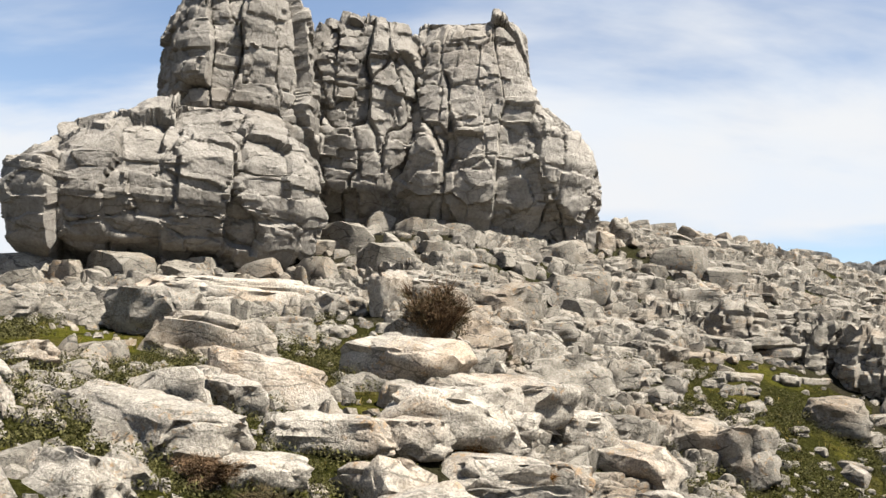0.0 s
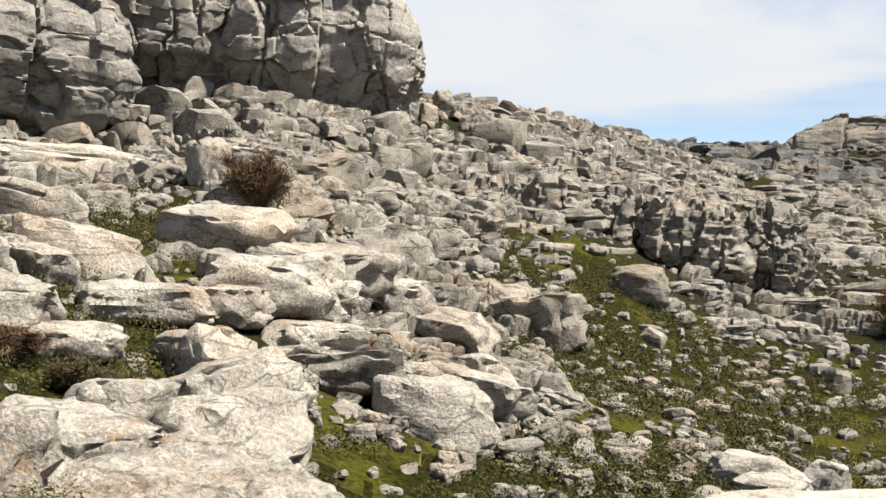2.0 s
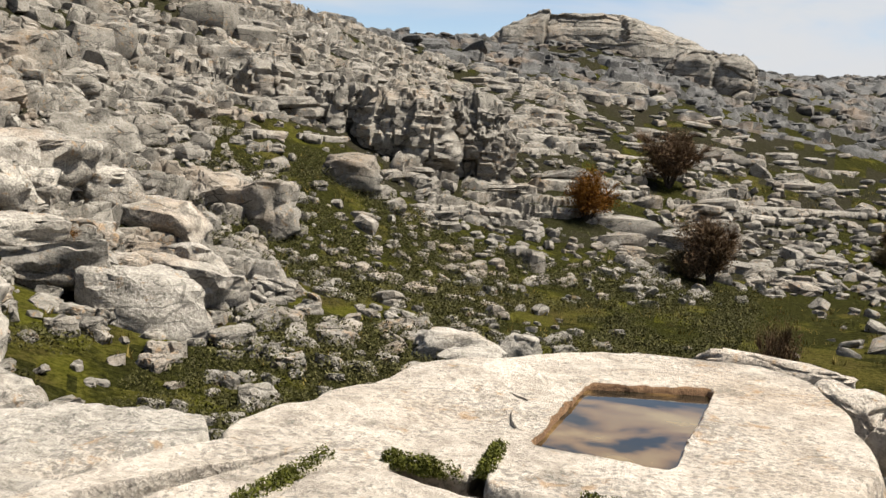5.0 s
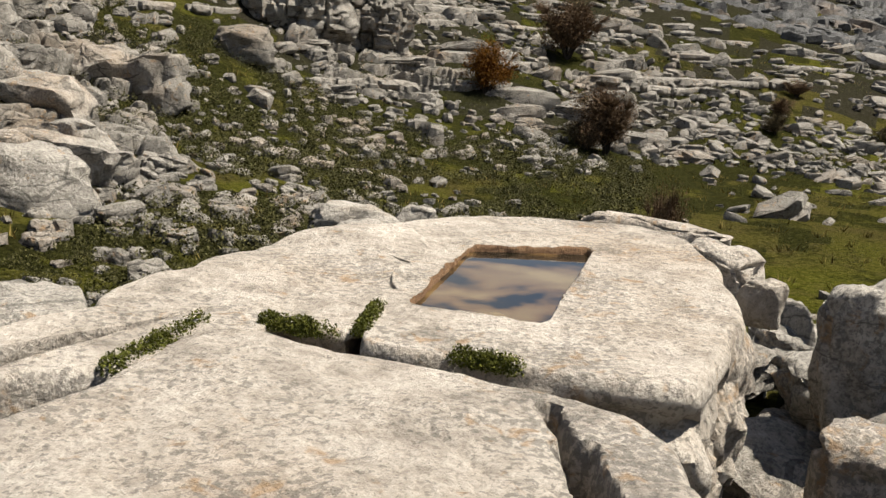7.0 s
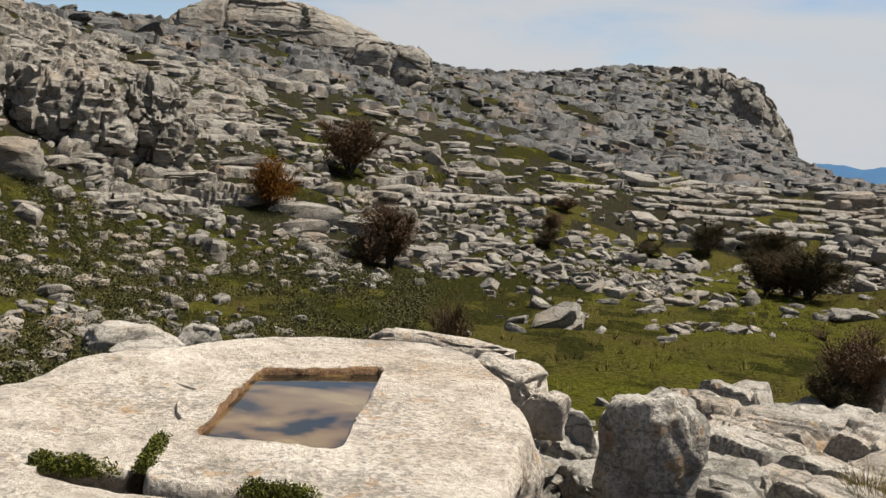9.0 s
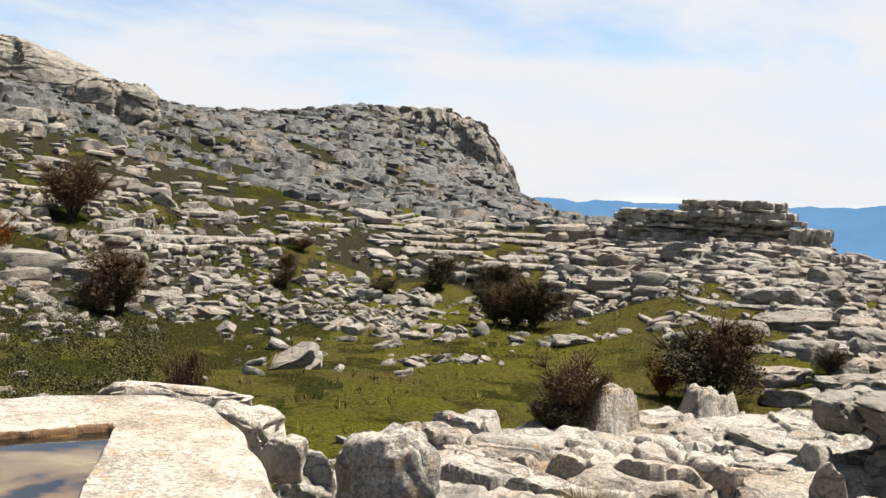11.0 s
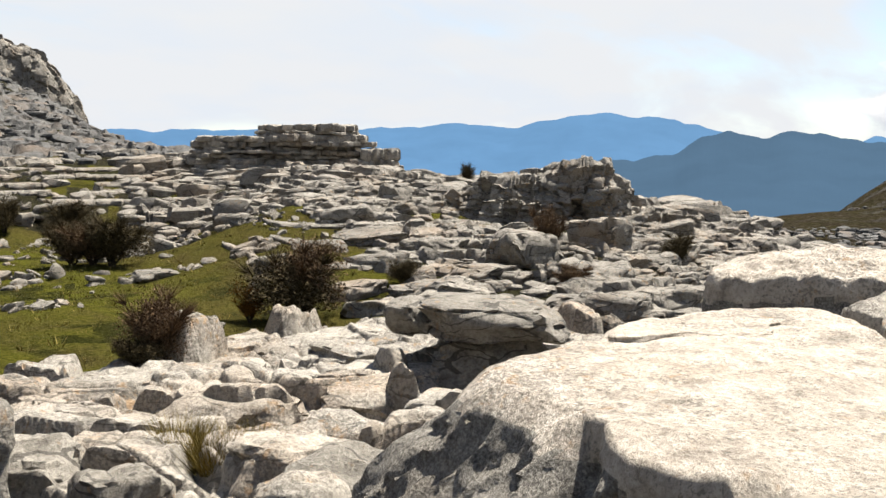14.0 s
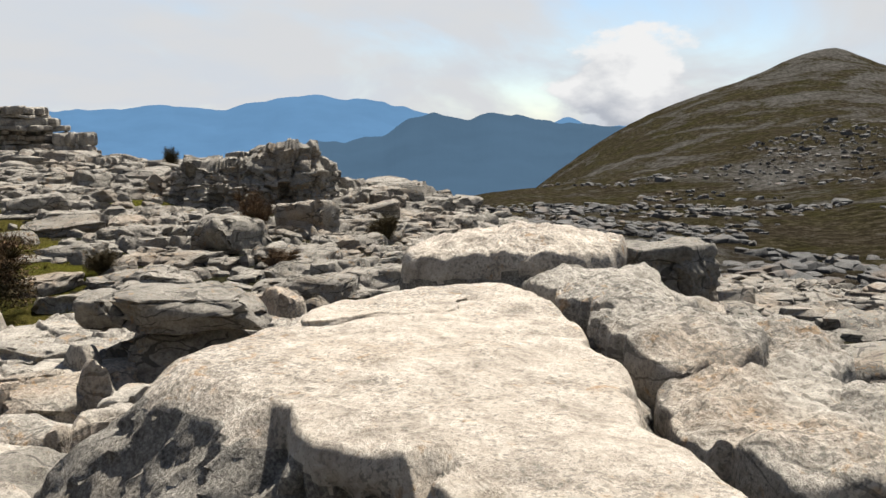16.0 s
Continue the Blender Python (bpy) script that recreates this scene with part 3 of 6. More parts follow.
def bedded_shape(seed, layers, n, rough=0.06, spread=0.16, plain=False):
    """A joint-bounded block of one or more beds with worn edges, within -1 to 1 on each axis."""
    r = random.Random(seed)
    rs = np.random.RandomState(seed)
    th = np.arange(n) / n * 2 * math.pi + rs.uniform(-0.25, 0.25, n) / n * 6
    m, turn = r.randint(4, 6), r.uniform(0, 6.28)
    walls = [(turn + 6.283 * k / m + r.uniform(-0.35, 0.35), r.uniform(0.68, 0.98)) for k in range(m)]
    rad = np.min([np.where(np.cos(th - q) > 0.1, h / np.maximum(np.cos(th - q), 0.1), 9) for q, h in walls], 0)
    rad = np.minimum(rad, 1.2)
    tall = [r.uniform(0.6, 1.5) for _ in range(layers)]
    cut = np.cumsum([0] + tall) / sum(tall) * 2 - 1
    rings = []
    for k in range(layers):
        z0, z1 = cut[k], cut[k + 1]
        h = z1 - z0
        s, dx, dy = r.uniform(1 - 1.6 * spread, 1.0), r.uniform(-spread, spread) * 0.7, r.uniform(-spread, spread) * 0.7
        own = rad * s * (1 + rs.normal(0, 0.045, n))
        if n >= 12:
            for q in rs.randint(0, n, 1 + n // 10):
                own[q] *= r.uniform(0.72, 0.9)
        tip = (r.uniform(-.12, .12), r.uniform(-.12, .12))
        edge = ((0.0, 0.88), (0.28, 1.0), (0.80, 0.94), (1.0, 0.70)) if plain else ((0.0, 0.88), (0.16, 0.99), (0.55, 1.0), (0.80, 0.955), (0.95, 0.86)) + (((1.0, 0.68), (1.02, 0.36)) if k == layers - 1 else ((1.0, 0.76),))
        for up, w in edge:
            x, y = own * w * np.cos(th) + dx, own * w * np.sin(th) + dy
            rings.append(np.stack([x, y, z0 + h * up + (x * tip[0] + y * tip[1]) * up * min(h, 1.0)], 1))
    v = np.concatenate(rings + [rings[0].mean(0, keepdims=True), rings[-1].mean(0, keepdims=True)])
    q = grid_faces(len(rings), n, True)
    f = np.concatenate([q[:, [0, 1, 2]], q[:, [0, 2, 3]]])
    e = np.arange(n)
    lo, hi = len(v) - 2, len(v) - 1
    last = (len(rings) - 1) * n
    f = np.concatenate([f, np.stack([(e + 1) % n, e, np.full(n, lo)], 1), np.stack([last + e, last + (e + 1) % n, np.full(n, hi)], 1)])
    v = v + rough * np.stack([fbm(v * 1.7 + seed + 9 * c, 3, seed + c) for c in range(3)], 1)
    lo, hi = v.min(0), v.max(0)
    return (v - (lo + hi) / 2) / ((hi - lo) / 2), f


def weathered_block(seed, level, rough=0.10, splits=True, worn=0.26):
    """A squarish joint-bounded limestone block with worn corners and a few open cracks, within -1 to 1."""
    r = random.Random(seed)
    v, f = ICO[level]
    p = v * 1.5
    turn = r.uniform(-0.3, 0.3)
    cuts = [(r.uniform(-.18, .18), r.uniform(-.18, .18), 1, r.uniform(0.62, 0.80)), (0, 0, -1, 0.7)]
    for k in range(4):
        a = turn + k * math.pi / 2 + r.uniform(-0.32, 0.32)
        cuts.append((math.cos(a), math.sin(a), r.uniform(-0.30, 0.30), r.uniform(0.66, 0.92)))
    for k in range(r.randint(2, 4)):
        a = r.uniform(0, 6.28)
        cuts.append((math.cos(a), math.sin(a), r.uniform(-0.3, 1.2), r.uniform(0.80, 1.0)))
    for x, y, z, h in cuts:
        n = np.array((x, y, z)) / math.sqrt(x * x + y * y + z * z)
        p = p - np.maximum(p @ n - h, 0)[:, None] * n
    p = (1 - worn) * p + worn * v * 0.95
    p = p + (rough * fbm(p * 1.9 + seed * 3.1, 4, seed))[:, None] * v
    if splits:
        e, key, to = cells3(p * (0.75, 0.75, 1.25) + seed * 1.7 + 0.10 * np.stack([fbm(p * 2.4 + c, 2, seed + c) for c in range(3)], 1), seed)
        h = hashed(seed, key[:, 0], key[:, 1], key[:, 2]) - 0.5
        p = p * (1 + 0.09 * h - 0.11 * (1 - smooth(e, 0.0, 0.08)))[:, None]
    lo, hi = p.min(0), p.max(0)
    return (p - (lo + hi) / 2) / ((hi - lo) / 2), f


SHAPES = {1: [block_shape(100 + i, 1, 5 + i % 3, 2 + i % 3, 0.09) for i in range(22)],
          2: [bedded_shape(200 + i, 1 + (i % 3 == 0), 6 + i % 3, 0.15, 0.16, True) for i in range(22)],
          4: [weathered_block(250 + i, 2, 0.14, False) for i in range(22)],
          3: [weathered_block(300 + i, 3, 0.14) for i in range(22)]}


def turn_matrix(yaw, ta, tb):
    return np.array(Euler((ta, tb, yaw)).to_matrix())


def joined_blocks(name, label, rows, level, mat, category="rocks"):
    """Many blocks in one mesh. rows: x, y, z, half sizes, yaw, two tilts, shape."""
    V, F, base = [], [], 0
    for x, y, z, sx, sy, sz, yaw, ta, tb, k in rows:
        v, f = SHAPES[level][k % len(SHAPES[level])]
        V.append((v * (sx, sy, sz)) @ turn_matrix(yaw, ta, tb).T + (x, y, z))
        F.append(f + base)
        base += len(v)
    if not V:
        return None
    ob = solid(name, np.concatenate(V), np.concatenate(F), mat, sharp=32)
    return tagged(ob, label, category, kind="stuff")


def sites(az0, az1, d0, d1, spacing, seed):
    """Jittered places over a sector of the land."""
    n = int(d1 / spacing) + 1
    i, j = np.meshgrid(np.arange(-n, n + 1), np.arange(-n, n + 1))
    i, j = i.ravel(), j.ravel()
    x = (i + hashed(seed, i, j)) * spacing
    y = (j + hashed(seed + 1, i, j)) * spacing
    d, az = np.hypot(x, y), np.degrees(np.arctan2(x, y))
    ok = (d > d0) & (d < d1) & (az > az0) & (az < az1)
    return x[ok], y[ok], d[ok], az[ok]


def rocky(x, y, seed, bias=0.0):
    return rockiness(x, y) + bias + 0.35 * flat_fbm(x, y, 3.5, 3, 77) + 0.35 * (hashed(seed, (x * 97).astype(np.int64), (y * 89).astype(np.int64)) - 0.5)


def scatter(az0, az1, d0, d1, spacing, size, flat, seed, strike=105, turn=0.5, tilt=0.15, bias=0.0, stack=0, sink=0.35, aspect=(0.6, 1.0), limit=0.62):
    r = random.Random(seed)
    x, y, d, az = sites(az0, az1, d0, d1, spacing, seed)
    ok = rocky(x, y, seed, bias) > limit
    x, y, d = x[ok], y[ok], d[ok]
    z = land(x, y)
    rows = []
    for a, b, c in zip(x, y, z):
        if clear_of_things(a, b):
            s = size * math.exp(r.gauss(0, 0.35))
            sx, sy = s, s * r.uniform(*aspect)
            sz = s * flat * r.uniform(0.7, 1.3)
            yaw = radians(90 - strike) + r.gauss(0, turn)
            level = c - sz * sink
            for i in range(1 + (r.randint(0, stack) if stack else 0)):
                rows.append((a + r.uniform(-.2, .2) * s * bool(i), b + r.uniform(-.25, .25) * s * bool(i), level + sz * 0.6,
                             sx, sy, sz, yaw + r.gauss(0, 0.12) * bool(i), r.gauss(0, tilt), r.gauss(0, tilt), r.randrange(22)))
                level += sz * 1.75
                sx, sy, sz = sx * r.uniform(0.7, 1.05), sy * r.uniform(0.7, 1.0), sz * r.uniform(0.7, 1.1)
    return rows


def patches(rows, size, seed, least=0.0):
    """Those of the rows that lie in patches of the given size. least: a number, or a function of x and y."""
    xy = np.array([q[:2] for q in rows], dtype=float)
    want = least(xy[:, 0], xy[:, 1]) if callable(least) else least
    ok = flat_fbm(xy[:, 0], xy[:, 1], size, 3, seed) > want
    return [q for q, k in zip(rows, ok) if k]


def clear_of_things(x, y):
    return all((x - a) ** 2 + (y - b) ** 2 > c * c for a, b, c in KEEP_CLEAR)


# ---- the crag: four masses of jointed limestone ----
def section(levels, z):
    zs = [l[0] for l in levels]
    return [np.interp(z, zs, [l[k] for l in levels]) for k in (1, 2, 3)]


def crag_mass(name, az, d, levels, parent, mat, seed, nu=330, nv=190, cell=(1.7, 1.7, 1.0), push=0.26, crack=0.22, power=3.0, label=""):
    """A jointed mass. levels: height, half width to either side, half depth."""
    cx, cy = plan(az, d)
    a = radians(az)
    right, out = np.array((math.cos(a), -math.sin(a))), np.array((math.sin(a), math.cos(a)))
    th = np.linspace(0, 2 * math.pi, nu, endpoint=False)
    zlo, zhi = levels[0][0], levels[-1][0]
    vv = np.linspace(0, 1, nv)
    zz = zlo + (zhi - zlo) * np.clip((vv - 0.10) / 0.80, 0, 1)
    shrink = np.where(vv < 0.10, vv / 0.10, np.where(vv > 0.90, (1 - vv) / 0.10, 1.0))
    Z, TH = np.meshgrid(zz, th, indexing="ij")
    S = np.repeat(shrink[:, None], nu, 1)
    L, R, D = section(levels, Z.ravel())
    c, s = np.cos(TH.ravel()), np.sin(TH.ravel())
    k = (np.abs(c) ** power + np.abs(s) ** power) ** (-1 / power)
    u = c * k * np.where(c > 0, R, L) * S.ravel()
    w = s * k * D * S.ravel()
    Zf = Z.ravel().copy()
    p = np.stack([cx + u * right[0] + w * out[0], cy + u * right[1] + w * out[1], Zf], 1)
    g = p.reshape(nv, nu, 3)
    du = np.roll(g, -1, 1) - np.roll(g, 1, 1)
    dv = np.gradient(g, axis=0)
    n = np.cross(du, dv).reshape(-1, 3)
    n /= np.linalg.norm(n, axis=1)[:, None] + 1e-9
    mid = np.array((cx, cy, (zlo + zhi) / 2))
    flip = np.sign((n * (p - mid)).sum(1))
    n = n * np.where(flip == 0, 1, flip)[:, None]
    n[S.ravel() < 0.02] *= 0
    local = np.stack([u, w, Zf], 1)
    warp = np.stack([fbm(local / 2.6 + 9 * i, 3, seed + i) for i in range(3)], 1) * (0.20, 0.20, 0.14)
    q = (local + warp)
    off = 0.22 * fbm(local / 3.2, 3, seed + 70) - 0.05
    for f, amp, cr, wide in ((np.array((0.95, 0.95, 3.2)), push, crack * 1.15, 0.034), (np.array((0.9, 0.9, 0.75)), push * 0.50, crack * 0.55, 0.030), (np.array((0.8, 0.8, 0.27)), push * 0.22, crack * 0.30, 0.04)):
        edge, key, to = cells3(q / (np.array(cell) * f), seed + int(10 * f[2]))
        h = hashed(seed + 31, key[:, 0], key[:, 1], key[:, 2]) - 0.5
        lean = (to * np.stack([hashed(seed + j, key[:, 0], key[:, 1], key[:, 2]) - 0.5 for j in (41, 42, 43)], 1)).sum(1)
        open_ = 0.25 + 0.75 * smooth(fbm(local / 1.7 + f[2], 3, seed + int(7 * f[2])), -0.25, 0.35)
        off = off + amp * (1.7 * h + 1.3 * lean) - cr * open_ * (1 - smooth(edge, 0.0, wide * (0.5 + 0.9 * open_)))
    off = off + 0.035 * fbm(local / 0.35, 3, seed + 90)
    p = p + n * off[:, None]
    faces = grid_faces(nv, nu, True)
    ob = solid(name, p, faces, mat, parent, label, sharp=40)
    return ob


crag = tagged(new("limestone_crag"), "tall jointed grey limestone crag above the boulder slope", "rock formation")
crag_mass("rock_mass", -36.2, 39.2, [(3.7, 2.6, 3.4, 0.9), (4.2, 4.4, 4.7, 2.0), (5.2, 5.4, 5.3, 3.4), (6.7, 5.8, 5.5, 4.0), (8.1, 5.5, 5.5, 3.9), (9.0, 4.0, 5.2, 3.3), (9.6, 2.6, 4.8, 2.9), (10.5, 1.0, 3.6, 2.0)], crag, CLIFF, 21, 380, 190, (2.1, 2.1, 2.0), 0.36, 0.26)
crag_mass("rock_mass", -33.1, 43.0, [(6.0, 3.0, 3.2, 2.8), (11, 3.0, 3.1, 2.8), (13, 2.8, 2.8, 2.6), (15.2, 2.8, 2.6, 2.5), (16.3, 2.5, 2.5, 2.3), (16.9, 1.8, 1.9, 1.7)], crag, CLIFF, 22, 280, 180, (1.9, 1.9, 1.8), 0.40, 0.28)
crag_mass("rock_mass", -26.3, 45.0, [(6.2, 2.4, 2.2, 0.8), (7.6, 3.0, 2.6, 1.6), (8.8, 3.4, 3.0, 2.6), (11, 3.4, 3.1, 2.9), (13, 3.2, 2.9, 2.7), (15.0, 2.8, 2.4, 2.4), (16.2, 2.2, 2.2, 1.9)], crag, CLIFF, 23, 280, 180, (1.6, 1.6, 1.6), 0.40, 0.28)
crag_mass("rock_mass", -18.9, 45.0, [(6.0, 3.0, 3.6, 1.0), (6.8, 3.9, 4.3, 2.0), (8.2, 4.3, 4.8, 3.0), (10.2, 4.4, 4.9, 3.4), (12.3, 4.2, 3.6, 3.1), (13.7, 4.1, 2.3, 2.7), (15.2, 3.9, 1.6, 2.4), (16.6, 3.3, 1.2, 1.8)], crag, CLIFF, 24, 360, 180, (2.0, 2.0, 2.2), 0.38, 0.28)
crag_mass("rock_mass", -25.5, 47.2, [(5.0, 8.0, 7.4, 2.6), (9.0, 8.0, 7.4, 2.6), (12.0, 7.6, 6.0, 2.6), (13.8, 6.4, 4.4, 2.2), (15.0, 4.6, 3.0, 1.6)], crag, CLIFF, 25, 240, 120, (1.8, 1.8, 1.8), 0.36, 0.28)
crag_mass("rock_mass", -14.6, 44.6, [(6.4, 1.6, 1.5, 1.2), (8.0, 1.7, 1.6, 1.6), (9.6, 1.6, 1.4, 1.5), (10.6, 1.2, 0.9, 1.1)], crag, CLIFF, 26, 150, 90, (1.4, 1.4, 1.4), 0.3, 0.22)


def small_crag(name, label, az, d, levels, seed, mat, cell, nu=200, nv=90, push=0.2, crack=0.18, power=3.0):
    top = tagged(new(name), label, "rock formation")
    crag_mass("rock_mass", az, d, levels, top, mat, seed, nu, nv, cell, push, crack, power)
    return top


def piled_crag(name, label, pieces, mat, cell, push=0.26, crack=0.2, power=4.0, lift=0.5):
    """A formation of several standing masses, each a part of its own."""
    top = tagged(new(name), label, "rock formation")
    for k, (az, d, levels) in enumerate(pieces):
        wide = max(l[1] + l[2] for l in levels)
        KEEP_CLEAR.append((*plan(az, d - 0.5), wide * 0.35 + 0.2))
        levels = [(z + lift, *rest) for z, *rest in levels]
        crag_mass("rock_mass", az, d, levels, top, mat, 300 + 7 * k + len(pieces), int(90 + 18 * wide), 64, cell, push, crack, power)
    return top


def bed_stack(name, parent, az, d, z0, z1, half, beds, seed, n=64, shrink=0.2, mat=None, whole=True, lean=0.0):
    """A standing pile of limestone beds, each broken by upright joints. whole: one mesh; else each bed is a part."""
    r = random.Random(seed)
    cx, cy = plan(az, d)
    ca, sa = math.cos(radians(az)), math.sin(radians(az))
    th = np.linspace(0, 2 * math.pi, n, endpoint=False)
    tall = [r.uniform(0.55, 1.5) for _ in range(beds)]
    cut = z0 + (z1 - z0) * np.cumsum([0] + tall) / sum(tall)
    V, F, base = [], [], 0
    for k in range(beds):
        t = k / max(beds - 1, 1)
        s = (1 - shrink * t) * r.uniform(0.88, 1.06)
        lo, hi = cut[k], cut[k + 1]
        h = hi - lo
        hx, hy = half[0] * s, half[1] * s
        c, sn = np.cos(th), np.sin(th)
        p4 = (np.abs(c) ** 2.7 + np.abs(sn) ** 2.7) ** (-1 / 2.7) * (1 + 0.14 * fbm(np.stack([c * 1.6, sn * 1.6, c * 0 + k * 0.25], 1), 3, seed))
        step = 0.9 if half[0] > 2 else 0.45
        run = th * half[0] / step + 0.8 * np.sin(th * 3 + r.uniform(0, 6)) + r.random()
        cell = np.floor(run).astype(np.int64)
        jut = (hashed(seed + k, cell) - 0.5) * 0.9 * step + 0.12 * step * fbm(np.stack([c * 9, sn * 9, c * 0 + k], 1), 2, seed + 3)
        joint = (np.abs(run % 1.0 - 0.5) > 0.40) * 0.22 * step
        drop = (hashed(seed + 50 + k, cell) - 0.5) * 0.28 * h
        ox, oy = r.uniform(-.16, .16) * hx + lean * t, r.uniform(-.16, .16) * hy
        rings = []
        for up, w in ((0, -0.16), (0.10, -0.03), (0.45, 0.0), (0.80, -0.03), (0.96, -0.12), (1.0, -0.30)):
            push = w * min(h, 0.6) + jut - joint
            u = c * p4 * np.maximum(hx + push, 0.1) + ox
            q = sn * p4 * np.maximum(hy + push, 0.1) + oy
            z = lo + h * up + drop * up + 0.06 * fbm(np.stack([u * 2, q * 2, u * 0 + k], 1), 3, seed)
            rings.append(np.stack([cx + u * ca + q * sa, cy - u * sa + q * ca, z], 1))
        v = np.concatenate(rings + [rings[0].mean(0, keepdims=True), rings[-1].mean(0, keepdims=True) + (0, 0, 0.03)])
        g = grid_faces(6, n, True)
        e = np.arange(n)
        f = np.concatenate([g[:, [0, 1, 2]], g[:, [0, 2, 3]], np.stack([(e + 1) % n, e, np.full(n, 6 * n)], 1), np.stack([5 * n + e, 5 * n + (e + 1) % n, np.full(n, 6 * n + 1)], 1)])
        if whole:
            V.append(v); F.append(f + base); base += len(v)
        else:
            solid("bed", v, f, mat or PAVEMENT, parent, sharp=40)
    KEEP_CLEAR.append((*plan(az, d), half[0] * 0.6))
    if whole:
        solid(name, np.concatenate(V), np.concatenate(F), mat or PAVEMENT, parent, sharp=40)


knoll = tagged(new("layered_knoll"), "flat-topped knoll of stacked pale limestone beds", "rock formation")
bed_stack("base", knoll, 52.8, 60, -0.9, 1.5, (6.6, 3.4), 9, 501, 220, 0.18, whole=False)
bed_stack("cap", knoll, 50.4, 60.2, 1.5, 2.75, (3.3, 2.4), 5, 502, 120, 0.1, whole=False)
bed_stack("cap", knoll, 53.9, 59.7, 1.5, 3.45, (2.9, 2.3), 7, 503, 110, 0.04, whole=False)
bed_stack("shoulder", knoll, 57.6, 59, -0.4, 2.1, (1.7, 1.5), 4, 504, 64, 0.4)
pinnacles = tagged(new("pinnacle_outcrop"), "broken grey limestone outcrop with stacked pinnacles", "rock formation")
for k_, (az_, d_, z0_, z1_, hx_, hy_, nb_, sh_) in enumerate((
        (67.2, 45.8, -2.4, 0.0, 3.6, 2.4, 6, 0.35), (64.6, 44.8, -1.8, 0.75, 1.0, 1.1, 6, 0.35), (65.6, 46.0, -0.8, 0.8, 0.8, 0.9, 4, 0.3), (66.5, 45.4, -0.9, 1.2, 0.7, 0.8, 6, 0.2),
        (67.6, 46.0, -0.8, 0.95, 0.8, 0.8, 5, 0.25), (68.8, 44.6, -1.6, 1.45, 0.8, 0.9, 7, 0.05), (70.0, 44.2, -2.2, 1.15, 0.9, 1.0, 7, 0.25), (71.4, 44.0, -2.4, 0.1, 1.1, 1.0, 5, 0.35),
        (64.4, 42.0, -2.2, -0.6, 1.5, 0.9, 4, 0.35), (68.0, 41.5, -2.4, -0.8, 1.3, 0.9, 4, 0.35))):
    bed_stack("pillar" if k_ else "base", pinnacles, az_, d_, z0_, z1_, (hx_, hy_), nb_, 520 + k_, 44 if k_ else 110, sh_, whole=False)
KEEP_CLEAR.append((*plan(66.6, 40.0), 3.4))
crag_mass("rock_mass", 65.6, 42.6, [(-3.4, 3.4, 2.6, 2.2), (-1.4, 3.2, 2.4, 2.0), (0.2, 2.7, 2.2, 1.6), (0.8, 1.9, 1.8, 1.1)], pinnacles, LIMESTONE, 37, 220, 90, (0.95, 0.95, 0.55), 0.36, 0.30, 3.0)
crag_mass("rock_mass", 69.2, 42.4, [(-3.4, 2.2, 2.2, 2.0), (-1.2, 2.1, 2.0, 1.8), (0.6, 1.8, 1.5, 1.4), (1.25, 1.2, 0.9, 0.9)], pinnacles, LIMESTONE, 38, 180, 90, (0.9, 0.9, 0.6), 0.36, 0.30, 3.4)
small_crag("low_outcrop", "rounded grey limestone outcrop stepping down the slope", 74.5, 44, [(-3.0, 3.0, 3.4, 2.6), (-1.8, 2.8, 3.0, 2.4), (-1.0, 2.2, 1.6, 1.8), (-0.4, 1.2, 0.8, 1.0)], 33, LIMESTONE, (1.1, 1.1, 0.6), 180, 80, 0.34, 0.26)
small_crag("ridge_crag", "smooth grey limestone crag on the hill's skyline", 11.2, 98, [(10.6, 7.5, 15.5, 5), (12.2, 6.8, 14.0, 4.6), (13.4, 5.4, 11.0, 4.2), (14.3, 3.6, 7.6, 3.6), (15.0, 2.2, 4.6, 3.0)], 34, LIMESTONE, (6.0, 6.0, 2.8), 280, 90, 0.34, 0.30)
small_crag("ridge_crag", "rounded grey limestone block on the hill's shoulder", 20.0, 90, [(6.8, 5.4, 3.0, 2.5), (8.6, 5.4, 3.2, 2.6), (10.4, 4.6, 2.9, 2.2), (11.4, 3.0, 1.8, 1.4)], 35, LIMESTONE, (4.0, 4.0, 3.0), 160, 80, 0.26, 0.3)
small_crag("cliff_band", "long ribbed limestone cliff below the hilltop", 37.4, 168, [(6.0, 15, 13.0, 7), (9.0, 15.5, 12.0, 7), (13.0, 15.5, 9.5, 6.5), (16.5, 15, 6.5, 5), (18.6, 12.5, 1.5, 3.5)], 36, LIMESTONE, (1.9, 1.9, 5.5), 360, 90, 0.36, 0.36)
